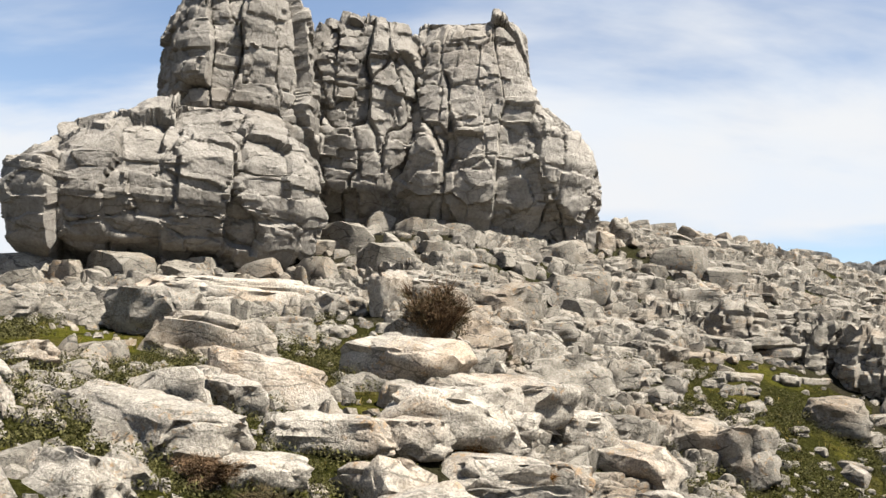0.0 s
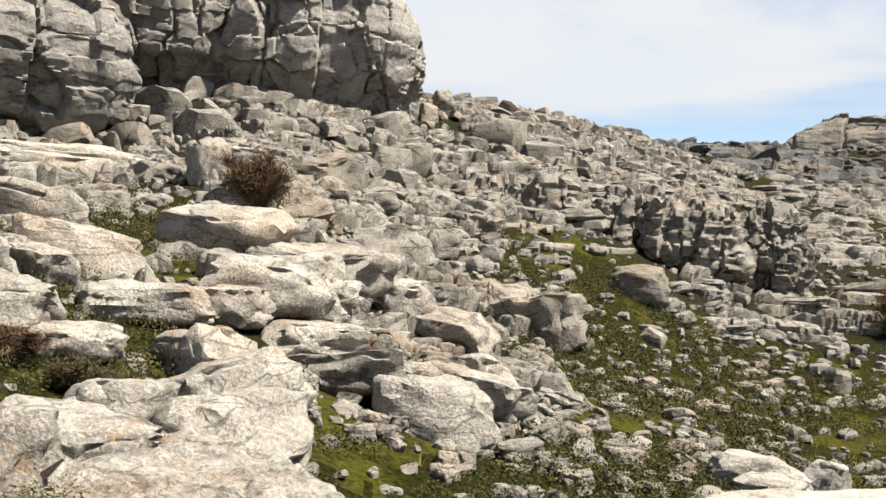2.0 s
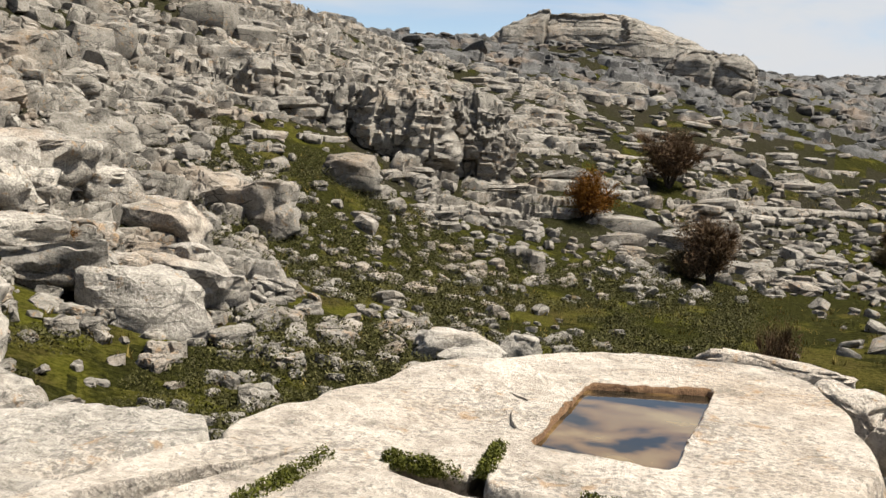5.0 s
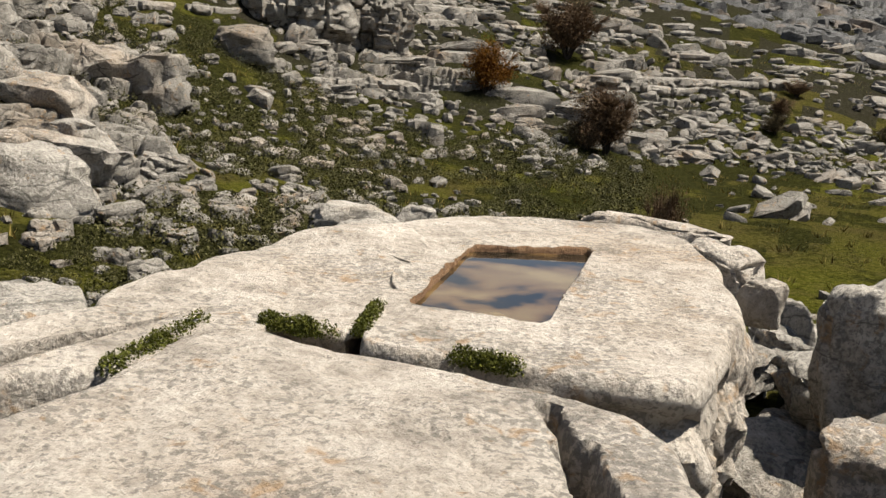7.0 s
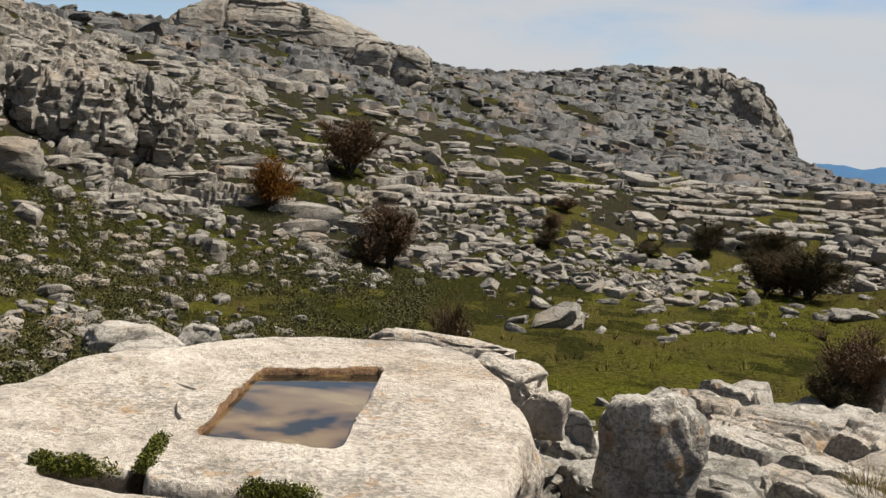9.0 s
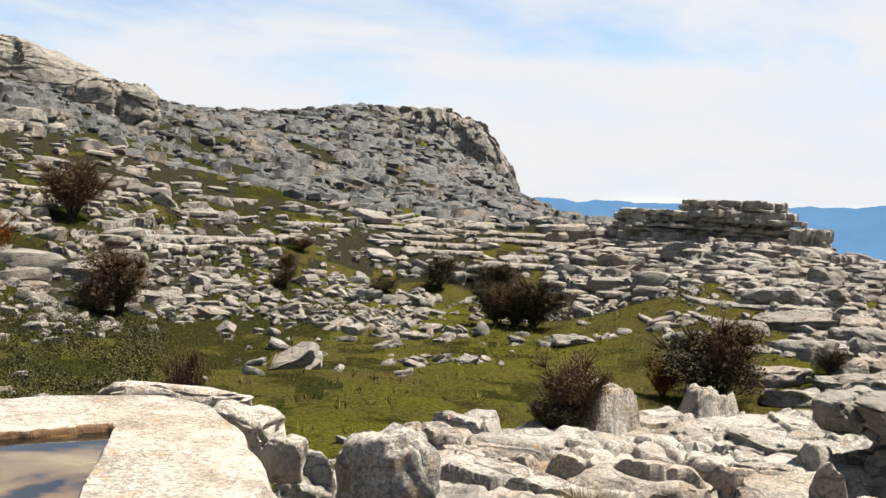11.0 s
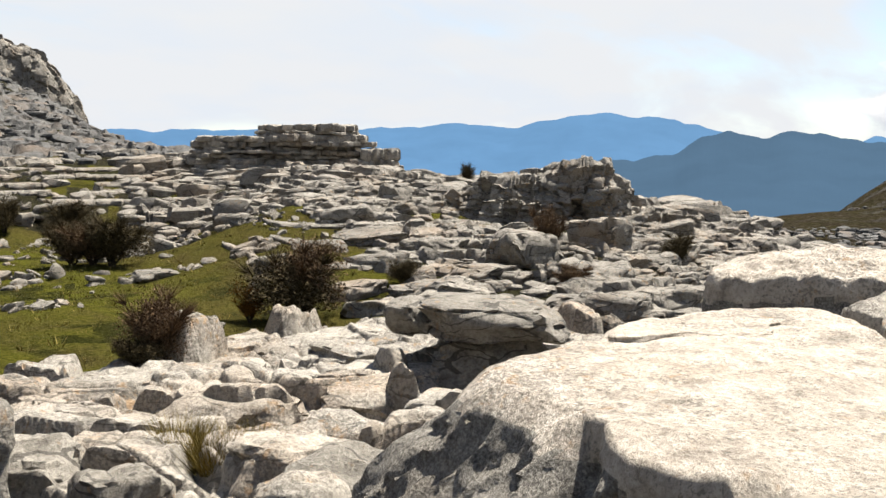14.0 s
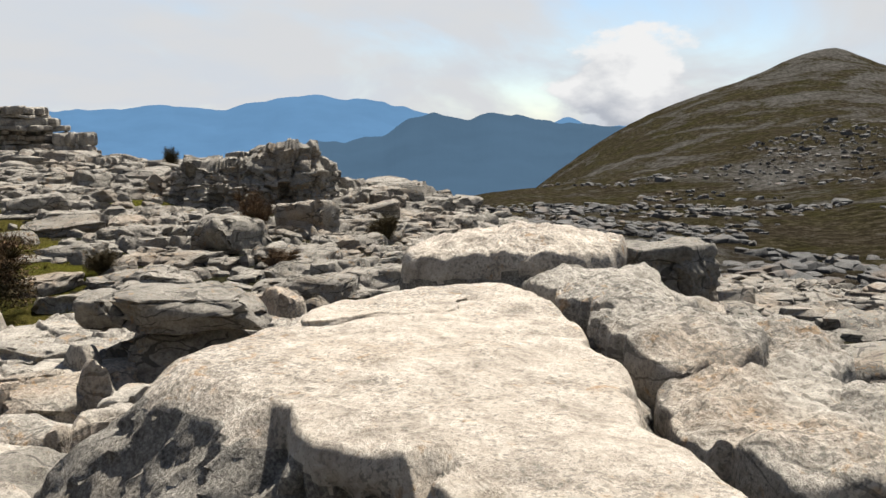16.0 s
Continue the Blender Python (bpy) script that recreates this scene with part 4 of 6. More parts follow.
piled_crag("jointed_wall", "low wall of jointed limestone masses above a grassy terrace", [
    (-8.2, 37.4, [(-0.4, 1.5, 1.5, 1.5), (2.6, 1.5, 1.5, 1.6), (3.7, 1.2, 1.3, 1.3), (4.2, 0.7, 0.8, 0.8)]),
    (-4.4, 37.2, [(-0.4, 1.3, 1.2, 1.5), (2.8, 1.3, 1.2, 1.6), (4.0, 1.1, 1.0, 1.3), (4.6, 0.6, 0.6, 0.7)]),
    (-1.2, 37.0, [(-0.4, 0.9, 1.0, 1.4), (2.6, 0.9, 1.0, 1.4), (3.6, 0.8, 0.8, 1.1), (4.1, 0.5, 0.5, 0.6)]),
    (2.9, 36.8, [(-0.6, 1.7, 1.8, 1.6), (2.2, 1.8, 1.8, 1.7), (3.2, 1.5, 1.5, 1.4), (3.7, 0.8, 0.9, 0.8)]),
    (7.0, 37.6, [(-0.6, 1.0, 1.4, 1.5), (2.2, 1.0, 1.4, 1.5), (3.2, 0.8, 1.2, 1.2), (3.6, 0.5, 0.7, 0.6)])], LIMESTONE, (0.85, 0.85, 0.5), 0.26, 0.20, 3.2, 0.0)


# ---- slabs in the foreground ----
def ring_radius(points, centre, n):
    pts = np.array(points) - centre
    ang = np.arctan2(pts[:, 1], pts[:, 0])
    rad = np.hypot(pts[:, 0], pts[:, 1])
    o = np.argsort(ang)
    th = np.linspace(-math.pi, math.pi, n, endpoint=False)
    return th, np.interp(th, ang[o], rad[o], period=2 * math.pi)


def rock_slab(name, label, outline, top, thick, seed, n=260, rings=60, centre=None, hole=None, hole_depth=0.0, slope=(0, 0), bulge=0.1, round_edge=0.10, undercut=0.0, mat=None, rough=0.05, cracks=(), blocky=0.0, flutes=0.0, flare=None, flank=None, dome=0.0, grit=0.22):
    """A slab of rock with a weathered top, rounded rim and standing sides; hole: outline of a basin cut into it."""
    c = np.array(centre if centre is not None else np.mean(outline, 0))
    th, r1 = ring_radius(outline, c, n)
    for _ in range(2):
        r1 = 0.25 * np.roll(r1, 1) + 0.5 * r1 + 0.25 * np.roll(r1, -1)
    circle = np.stack([np.cos(th), np.sin(th), th * 0], 1)
    r1 = r1 * (1 + bulge * 0.5 * fbm(circle * 2.2 + seed, 4, seed))
    prof = []                                        # radius as a share, drop
    if hole is not None:
        r0 = ring_radius(hole, c, n)[1]
        prof += [(0.0, -hole_depth, 0)] + [(0.97 * i / 6, -hole_depth, 0) for i in range(1, 7)] + [(0.985, -hole_depth * t, 0) for t in (0.8, 0.5, 0.25, 0.08)] + [(1.0, -0.004, 0)]
    else:
        r0 = np.full(n, 0.02)
        prof += [(0.0, 0, 0)]
    for i in range(1, rings + 1):
        prof.append((1 + i / rings * 0.94, 0.0, 1))
    for i in range(1, 9):
        a = i / 8 * math.pi / 2
        prof.append((1.94 + 0.06 * math.sin(a), -(1 - math.cos(a)) * round_edge, 1))
    for i in range(1, 29):
        prof.append((2.0 - undercut * (i / 28) ** 1.5 + 0.03 * math.sin(i / 28 * 3.1), -round_edge - (thick - round_edge) * i / 28, 1))
    P = []
    for s, dz, _ in prof:
        rr = r0 * s if s <= 1 else r0 + (r1 - r0) * np.minimum(s - 1, 1.2)
        if flare is not None and s >= 1.93:             # one flank spreads outwards towards its foot
            side_on = np.degrees(np.arctan2(np.sin(th - radians(flare[0])), np.cos(th - radians(flare[0]))))
            onset = 0.0 + 0.34 * smooth(side_on, 0, 24)
            rr = rr + flare[1] * smooth(side_on, -58, -22) * (1 - smooth(side_on, 34, 62)) * np.clip((-dz - onset) / 0.85, 0, 1) ** 0.8
        P.append(np.stack([c[0] + rr * np.cos(th), c[1] + rr * np.sin(th), np.full(n, top + dz)], 1))
    P = np.array(P)
    flat = P.reshape(-1, 3)
    drop = flat[:, 2] - top
    if dome:
        share = np.repeat([min(max(q[0] - 1, 0), 1.0) for q in prof], n)
        flat[:, 2] -= dome * share ** 2.2
    flat[:, 2] += slope[0] * (flat[:, 0] - c[0]) + slope[1] * (flat[:, 1] - c[1])
    side = smooth(-drop, round_edge * 0.5, round_edge * 1.5) * (0 if hole is None else 1) if hole is not None else smooth(-drop, round_edge * 0.5, round_edge * 1.5)
    inhole = np.zeros(len(flat))
    if hole is not None:
        inhole[: n * 12] = 1
        side[: n * 12] = 0
    big = fbm(flat / 0.9 + seed, 4, seed)
    fine_ = fbm(flat / 0.16 + seed, 4, seed + 9)
    flat[:, 2] += (rough * big + rough * grit * fine_) * (1 - side) * (1 - inhole)
    if blocky:
        e0, key0, to0 = cells3((flat + 0.12 * big[:, None]) / (0.8, 0.6, 9.0), seed + 13)
        h0 = hashed(seed + 14, key0[:, 0], key0[:, 1]) - 0.5
        tip = (hashed(seed + 15, key0[:, 0], key0[:, 1]) - 0.5) * to0[:, 0] + (hashed(seed + 16, key0[:, 0], key0[:, 1]) - 0.5) * to0[:, 1]
        flat[:, 2] += blocky * ((h0 * 1.6 + tip * 0.8 + 0.8) * smooth(e0, 0, 0.22) - 0.8) * (1 - side) * (1 - inhole)
    for (x0, y0), (x1, y1), wide, deep in cracks:
        dx, dy = x1 - x0, y1 - y0
        t = np.clip(((flat[:, 0] - x0) * dx + (flat[:, 1] - y0) * dy) / (dx * dx + dy * dy), 0, 1)
        away = np.hypot(flat[:, 0] - x0 - t * dx + 0.05 * big, flat[:, 1] - y0 - t * dy + 0.05 * big)
        flat[:, 2] -= deep * (1 - smooth(away, 0.0, wide)) * (1 - inhole) * (1 - side)
    outw = np.tile(np.stack([np.cos(th), np.sin(th)], 1), (len(prof), 1))
    e, key, to = cells3((flat + 0.15 * big[:, None]) / (0.75, 0.75, 0.55), seed + 3)
    chip = 0.14 * (hashed(seed + 8, key[:, 0], key[:, 1], key[:, 2]) - 0.6) - 0.07 * (1 - smooth(e, 0, 0.12)) + 0.05 * fine_
    if flank is not None:                            # solution pits in the crusted sides
        e2, key2, to2 = cells3((flat + 0.04 * fine_[:, None]) / (0.17, 0.17, 0.26), seed + 25)
        chip = chip + 0.05 * smooth(1 - e2, 0.55, 1.0) - 0.03
    if flutes:
        chip = chip + flutes * fbm(np.tile(np.stack([np.cos(th) * 11, np.sin(th) * 11, th * 0], 1), (len(prof), 1)) + flat * 0.25, 3, seed + 21)
    flat[:, :2] += outw * (chip * side)[:, None]
    if hole is not None:
        flat[: n * 12, 2] += 0.015 * fine_[: n * 12]
        flat[n * 7: n * 13, :2] += (outw * (0.022 * fine_ + 0.012 * big)[:, None])[n * 7: n * 13]
    faces = grid_faces(len(prof), n, True)
    ob = solid(name, flat, faces, mat or SLAB, sharp=45)
    if hole is not None:                             # iron-stained inner wall
        ob.data.materials.append(STAINED)
        ob.data.polygons.foreach_set("material_index", (np.arange(len(faces)) < n * 11).astype(np.int32))
    if flank is not None:                            # standing sides darkened: weathered crust, with their shade put into the colour
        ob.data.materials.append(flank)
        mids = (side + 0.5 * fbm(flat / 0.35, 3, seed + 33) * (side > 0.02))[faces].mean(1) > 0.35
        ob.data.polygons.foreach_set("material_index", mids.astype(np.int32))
    return tagged(ob, label, "rock")


POOL = [(1.86, 7.11), (2.80, 7.05), (1.88, 5.11), (1.15, 5.47)]


def pool_outline():
    pts = []
    for (x0, y0), (x1, y1) in zip(POOL, POOL[1:] + POOL[:1]):
        for t in np.linspace(0.04, 0.96, 14):
            pts.append((x0 + (x1 - x0) * t, y0 + (y1 - y0) * t))
    return pts


basin_slab = rock_slab("basin_rock", "pale limestone slab with a rectangular rock-cut basin", [(0.82, 4.82), (1.30, 4.58), (1.73, 4.26), (2.09, 4.09), (2.30, 4.05), (2.60, 4.40), (2.91, 4.95), (3.40, 6.1), (3.66, 6.9), (3.80, 7.5), (3.6, 8.05), (3.18, 8.30), (2.5, 8.35), (1.72, 8.10), (1.02, 7.72), (1.08, 7.1), (1.34, 6.5), (1.13, 5.82), (0.96, 5.33)],
                       0.13, 1.55, 41, 420, 70, (1.92, 6.18), pool_outline(), 0.30, (0.0, 0.0), 0.05, 0.16, 0.06, rough=0.022)


def water_material():
    m, N, L, b = material("still_murky_water", 0.03)
    b.inputs["Specular IOR Level"].default_value = 0.5
    b.inputs["IOR"].default_value = 1.33
    pos = N.new("ShaderNodeNewGeometry").outputs["Position"]
    n1 = noise_node(N, L, pos, 1.7, 4.0, 0.5, 0.3)
    L.new(ramp(N, L, n1, (0.42, (0.0063, 0.0055, 0.0032)), (0.50, (0.085, 0.050, 0.019)), (0.66, (0.150, 0.108, 0.048))), b.inputs["Base Color"])
    bm = N.new("ShaderNodeBump")
    bm.inputs["Strength"].default_value, bm.inputs["Distance"].default_value = 0.05, 0.01
    L.new(noise_node(N, L, pos, 6.0, 2.0), bm.inputs["Height"])
    L.new(bm.outputs[0], b.inputs["Normal"])
    return m


WATER = water_material()
o = pool_outline()
pc = (1.92, 6.18)
wv = [(pc[0], pc[1], 0.078)] + [(pc[0] + (x - pc[0]) * 1.02, pc[1] + (y - pc[1]) * 1.02, 0.078) for x, y in o]
wf = [(0, i + 1, (i + 1) % len(o) + 1) for i in range(len(o))]
water = solid("pool_water", wv, [f[::-1] for f in wf], WATER)
tagged(water, "still brown rainwater reflecting clouds in the basin", "water")

rock_slab("side_rock", "pale lichen-spotted slab split off beside the basin", [(0.74, 5.02), (0.41, 5.22), (0.06, 5.46), (-0.26, 5.06), (-0.62, 4.40), (-1.15, 4.05), (-1.6, 4.2), (-1.1, 4.8), (-0.55, 5.4), (-0.06, 6.3), (0.35, 6.95), (1.05, 7.75), (1.55, 7.75), (1.60, 7.0), (1.36, 6.5), (1.10, 5.80), (0.92, 5.33)],
          0.115, 1.3, 42, 300, 56, (0.35, 5.75), slope=(0.02, 0.0), bulge=0.06, round_edge=0.10, rough=0.03)
rock_slab("standing_rock", "broad pale limestone slab split by a dark crack", [(-0.72, 3.80), (-0.44, 4.10), (-0.28, 4.36), (-0.08, 4.72), (0.14, 5.08), (0.28, 5.10), (0.52, 4.86), (0.78, 4.70), (1.15, 4.52), (1.50, 4.22), (1.91, 3.88), (2.00, 3.58), (1.9, 3.2), (1.75, 2.4), (1.45, 1.0), (1.2, -0.9), (0, -1.5), (-1.4, -1.2), (-1.9, 1.2), (-1.6, 2.8)],
          0.13, 1.3, 43, 380, 90, (0.4, 2.6), bulge=0.03, round_edge=0.14, rough=0.035, cracks=(((1.51, 3.88), (1.48, 3.46), 0.055, 0.40), ((1.48, 3.46), (1.42, 2.80), 0.10, 0.60), ((0.95, 3.75), (1.10, 3.25), 0.04, 0.02)))
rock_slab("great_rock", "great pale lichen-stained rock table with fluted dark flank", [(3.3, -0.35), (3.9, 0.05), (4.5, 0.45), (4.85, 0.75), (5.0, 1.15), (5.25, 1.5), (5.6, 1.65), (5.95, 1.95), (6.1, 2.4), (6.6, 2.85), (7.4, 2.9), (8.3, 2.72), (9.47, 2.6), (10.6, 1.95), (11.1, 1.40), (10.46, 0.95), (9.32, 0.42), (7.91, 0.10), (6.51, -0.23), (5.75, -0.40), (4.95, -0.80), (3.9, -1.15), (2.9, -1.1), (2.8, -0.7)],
          0.31, 1.8, 44, 380, 80, (6.4, 0.95), bulge=0.06, round_edge=0.24, undercut=-0.06, rough=0.05, flutes=0.09, flare=(118, 0.95), dome=0.06, flank=SHADED_CRUST, cracks=(((4.35, 0.15), (4.0, -0.35), 0.16, 0.12), ((4.25, 0.95), (4.85, 0.58), 0.17, 0.20), ((8.3, 2.35), (9.6, 1.7), 0.12, 0.06), ((9.6, 1.7), (9.75, 1.45), 0.16, 0.12)))
rock_slab("low_rock", "pale rock underfoot at the great table's foot", [(3.1, -0.1), (3.4, 0.5), (2.9, 1.0), (2.2, 1.0), (1.5, 0.4), (1.4, -0.6), (1.9, -1.6), (3.0, -1.7), (2.7, -0.7)],
          0.10, 1.4, 52, 220, 40, (2.2, -0.1), bulge=0.05, round_edge=0.16, rough=0.04)
for k_, (top_, thick_, out_, lab_) in enumerate((
        (0.36, 1.6, [(11.1, 1.02), (12.2, 0.8), (12.4, 0.2), (11.6, -0.35), (10.3, -0.55), (9.55, -0.40), (9.50, 0.22), (10.2, 0.60)], "rounded end of the cracked limestone ridge"),
        (0.42, 1.7, [(9.42, 0.18), (9.45, -0.45), (9.1, -0.95), (8.1, -1.15), (7.35, -0.95), (7.30, -0.45), (7.9, -0.18), (8.7, 0.0)], "rough hump of the cracked limestone ridge"),
        (0.28, 1.6, [(7.22, -0.45), (7.25, -1.0), (6.9, -1.55), (5.9, -1.75), (5.2, -1.6), (5.15, -1.15), (5.7, -0.85), (6.5, -0.58)], "cracked limestone ridge beside the great rock table"),
        (0.20, 1.6, [(5.05, -1.2), (5.1, -1.7), (4.8, -2.3), (3.9, -2.6), (3.0, -2.5), (2.8, -1.75), (3.5, -1.45), (4.3, -1.4)], "pale end of the ridge beside the viewpoint"),
        (0.16, 1.5, [(10.2, -0.7), (10.4, -1.2), (9.9, -1.75), (9.0, -1.9), (8.3, -1.75), (8.2, -1.3), (9.1, -1.08)], "square-edged block standing against the ridge"),
        (0.06, 1.5, [(8.1, -1.3), (8.15, -1.85), (7.6, -2.35), (6.6, -2.5), (6.0, -2.3), (6.0, -1.9), (7.0, -1.7)], "lower step of the limestone ridge"),
        (-0.05, 1.4, [(5.9, -1.95), (5.9, -2.5), (5.3, -3.0), (4.4, -3.1), (4.0, -2.8), (4.9, -2.4), (5.3, -1.95)], "low broken step below the ridge"),
        (-0.25, 1.3, [(12.7, -0.5), (12.4, -1.3), (11.2, -1.9), (10.3, -1.8), (10.6, -1.1), (11.6, -0.5)], "grey block beyond the square-edged block"))):
    rock_slab("ridge_rock", lab_, out_, top_, thick_, 610 + k_, 210, 44, bulge=0.22, round_edge=0.34, undercut=0.0, rough=0.13, flutes=0.14, dome=0.12, flank=SHADED_CRUST, grit=0.32, mat=PAVEMENT)
rock_slab("rock_flake", "thin weathered flake lying on the great rock table", [(9.85, 1.42), (9.75, 1.62), (9.0, 2.1), (8.2, 2.5), (7.9, 2.5), (8.6, 2.0), (9.4, 1.5)], 0.325, 0.10, 630, 160, 20, bulge=0.1, round_edge=0.02, undercut=0.05, rough=0.03)
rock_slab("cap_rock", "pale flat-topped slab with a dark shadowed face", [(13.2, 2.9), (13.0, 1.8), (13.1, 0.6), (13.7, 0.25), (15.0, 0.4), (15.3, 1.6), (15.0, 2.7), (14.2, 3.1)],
          0.58, 1.1, 46, 260, 40, slope=(0.0, -0.02), bulge=0.16, round_edge=0.36, undercut=0.12, rough=0.10, mat=SLAB, flank=SHADED_CRUST, dome=0.26, grit=0.4)
rock_slab("cap_rock", "weathered slab lying beyond the great slab", [(15.3, 0.7), (15.2, -0.2), (15.6, -1.0), (16.8, -0.9), (17.0, 0.3), (16.4, 0.8)],
          0.22, 1.2, 47, 200, 30, bulge=0.14, round_edge=0.2, rough=0.08, mat=LIMESTONE)
rock_slab("left_rock", "sunlit pale slab below the viewpoint", [(-5.9, 9.9), (-4.6, 10.2), (-3.65, 9.5), (-2.9, 8.8), (-2.15, 8.0), (-1.5, 7.15), (-1.35, 6.8), (-2.2, 6.9), (-3.2, 7.3), (-5.2, 8.5)],
          -0.32, 1.3, 48, 320, 60, (-3.2, 8.3), slope=(0.0, 0.03), bulge=0.16, round_edge=0.2, rough=0.10, blocky=0.06, dome=0.10, mat=PAVEMENT, grit=0.4)
rock_slab("left_rock", "rough pale slab broken by a hollow", [(-6.2, 8.6), (-5.2, 8.3), (-3.9, 7.6), (-2.8, 7.0), (-2.1, 6.4), (-1.7, 6.0), (-2.3, 5.9), (-3.0, 6.4), (-4.4, 6.9), (-6.0, 7.5)],
          -0.42, 1.0, 49, 300, 50, (-3.6, 7.1), bulge=0.2, round_edge=0.2, rough=0.12, blocky=0.09, dome=0.10, mat=PAVEMENT, grit=0.4)
rock_slab("rounded_rock", "rounded pale slab rising beside the side slab", [(-0.75, 6.75), (-1.2, 7.2), (-1.9, 6.9), (-2.5, 6.0), (-2.3, 5.2), (-1.4, 5.3), (-0.9, 6.0)], -0.16, 1.0, 60, 200, 36, bulge=0.12, round_edge=0.18, rough=0.06, mat=PAVEMENT, grit=0.4)


def boulder(name, label, x, y, z, sx, sy, sz, yaw=0, seed=0, mat=None, group="", tilt=(0, 0), level=4, category="boulder", split=True):
    """One boulder; z: its underside. Its shape is worn by joints and bedding."""
    v, f = weathered_block(900 + seed, level, 0.12, split, 0.36 if split else 0.52)
    e, key, to = cells3(v * (sx, sy, sz) / 0.55, seed + 5)
    v = v * (1 - 0.05 * (1 - smooth(e, 0, 0.12)) + 0.05 * (hashed(seed, key[:, 0], key[:, 1], key[:, 2]) - 0.5))[:, None]
    ob = solid(name, (v * (sx, sy, sz)), f, mat or LIMESTONE, sharp=45)
    ob.matrix_world = pose(x, y, z + sz * 0.95, tilt[0], tilt[1], yaw)
    KEEP_CLEAR.append((x, y, max(sx, sy) * 0.9))
    return tagged(ob, label, category, group)


boulder("standing_boulder", "upright weathered boulder with a vertical crack", 5.02, 6.78, -1.45, 0.44, 0.42, 0.74, -20, 1, PAVEMENT, level=5, split=False)
boulder("boulder", "rounded pale boulder wedged beside the basin slab", 3.95, 4.75, -1.5, 0.55, 0.50, 0.58, 40, 2, SLAB)
boulder("boulder", "squat grey boulder wedged under the basin slab", 4.6, 5.3, -1.6, 0.5, 0.45, 0.5, 0, 3)
boulder("boulder", "fallen pale block among broken limestone", 6.0, 6.0, -1.7, 0.6, 0.45, 0.5, 60, 4)
boulder("boulder", "rough pale block among broken limestone", 6.2, 7.2, -1.6, 0.6, 0.5, 0.42, 15, 5)
boulder("boulder", "rounded grey boulder below the great slab", 6.35, 4.35, -1.5, 0.46, 0.42, 0.44, 30, 6, PAVEMENT, split=False)
boulder("boulder", "pale block leaning beside the great slab", 7.0, 4.4, -1.6, 0.6, 0.6, 0.48, 10, 7)
boulder("base_block", "massive grey block carrying a flat slab", 11.9, 5.7, -1.75, 1.15, 0.8, 0.66, 113, 8)
boulder("cap_block", "thick weathered slab resting on the base block", 11.95, 5.45, -0.56, 1.0, 0.8, 0.27, 113, 9, category="rock")
boulder("cap_block", "small block at the end of the resting slab", 11.5, 6.45, -0.55, 0.33, 0.5, 0.24, 113, 10, category="rock")
boulder("rim_block", "split grey rim plate lying along the basin slab's edge", 4.05, 9.05, -0.40, 0.80, 0.28, 0.22, -38, 11, SLAB, category="rock")
boulder("rim_block", "cracked grey rim block with rounded end", 4.38, 8.05, -0.56, 0.36, 0.26, 0.28, -60, 12, SLAB)
boulder("rim_block", "small broken piece beside the rim block", 4.45, 7.5, -0.60, 0.22, 0.18, 0.22, -20, 13, SLAB)
for i, (x_, y_, top_, a_, b_, c_, turn_, lab_) in enumerate((
        (10.6, 6.45, -0.86, 1.35, 0.85, 0.40, 12, "broad pale flat-topped slab in the rock pavement"),
        (8.9, 7.45, -0.88, 1.10, 0.95, 0.42, -30, "cracked grey flat slab in the rock pavement"),
        (7.85, 8.75, -0.92, 0.85, 0.55, 0.36, -20, "grey flat block beside the meadow"),
        (6.9, 9.5, -1.05, 0.62, 0.5, 0.34, 30, "low grey block beside the meadow"),
        (4.75, 8.95, -1.12, 0.8, 0.5, 0.32, 10, "low pale block beside the meadow"),
        (5.9, 9.3, -1.12, 0.6, 0.45, 0.34, 40, "small grey block beside the meadow"),
        (12.3, 9.3, -1.05, 0.75, 0.55, 0.30, 0, "square grey block at the pavement's edge"),
        (13.3, 9.0, -1.0, 1.15, 0.7, 0.38, -35, "pale slab beyond the pavement"),
        (10.4, 8.4, -1.0, 0.9, 0.7, 0.30, 25, "pale tilted block in the rock pavement"),
        (12.4, 7.9, -0.95, 0.9, 0.6, 0.36, 60, "pale flat block behind the broad slab"),
        (7.35, 5.25, -0.78, 0.75, 0.6, 0.52, 20, "brown-stained block below the great table"),
        (8.6, 5.4, -0.85, 0.7, 0.55, 0.45, 70, "pale block below the great table"),
        (6.9, 6.6, -1.0, 0.65, 0.5, 0.40, 50, "rough pale block in the rock pavement"),
        (9.9, 5.0, -0.8, 0.7, 0.6, 0.45, 10, "pale rounded block near the base block"),
        (7.0, 7.6, -1.0, 0.55, 0.5, 0.35, 15, "small pale block in the rock pavement"),
        (5.7, 7.9, -1.05, 0.6, 0.5, 0.38, -10, "broken pale block near the standing boulder"),
        (13.0, -0.6, -0.1, 0.8, 0.6, 0.5, 0, "weathered block beyond the long rock"))):
    boulder("flat_boulder", lab_, x_, y_, top_ - 1.9 * c_, a_, b_, c_, turn_, 70 + i, PAVEMENT, "blocks of the pavement", level=4)
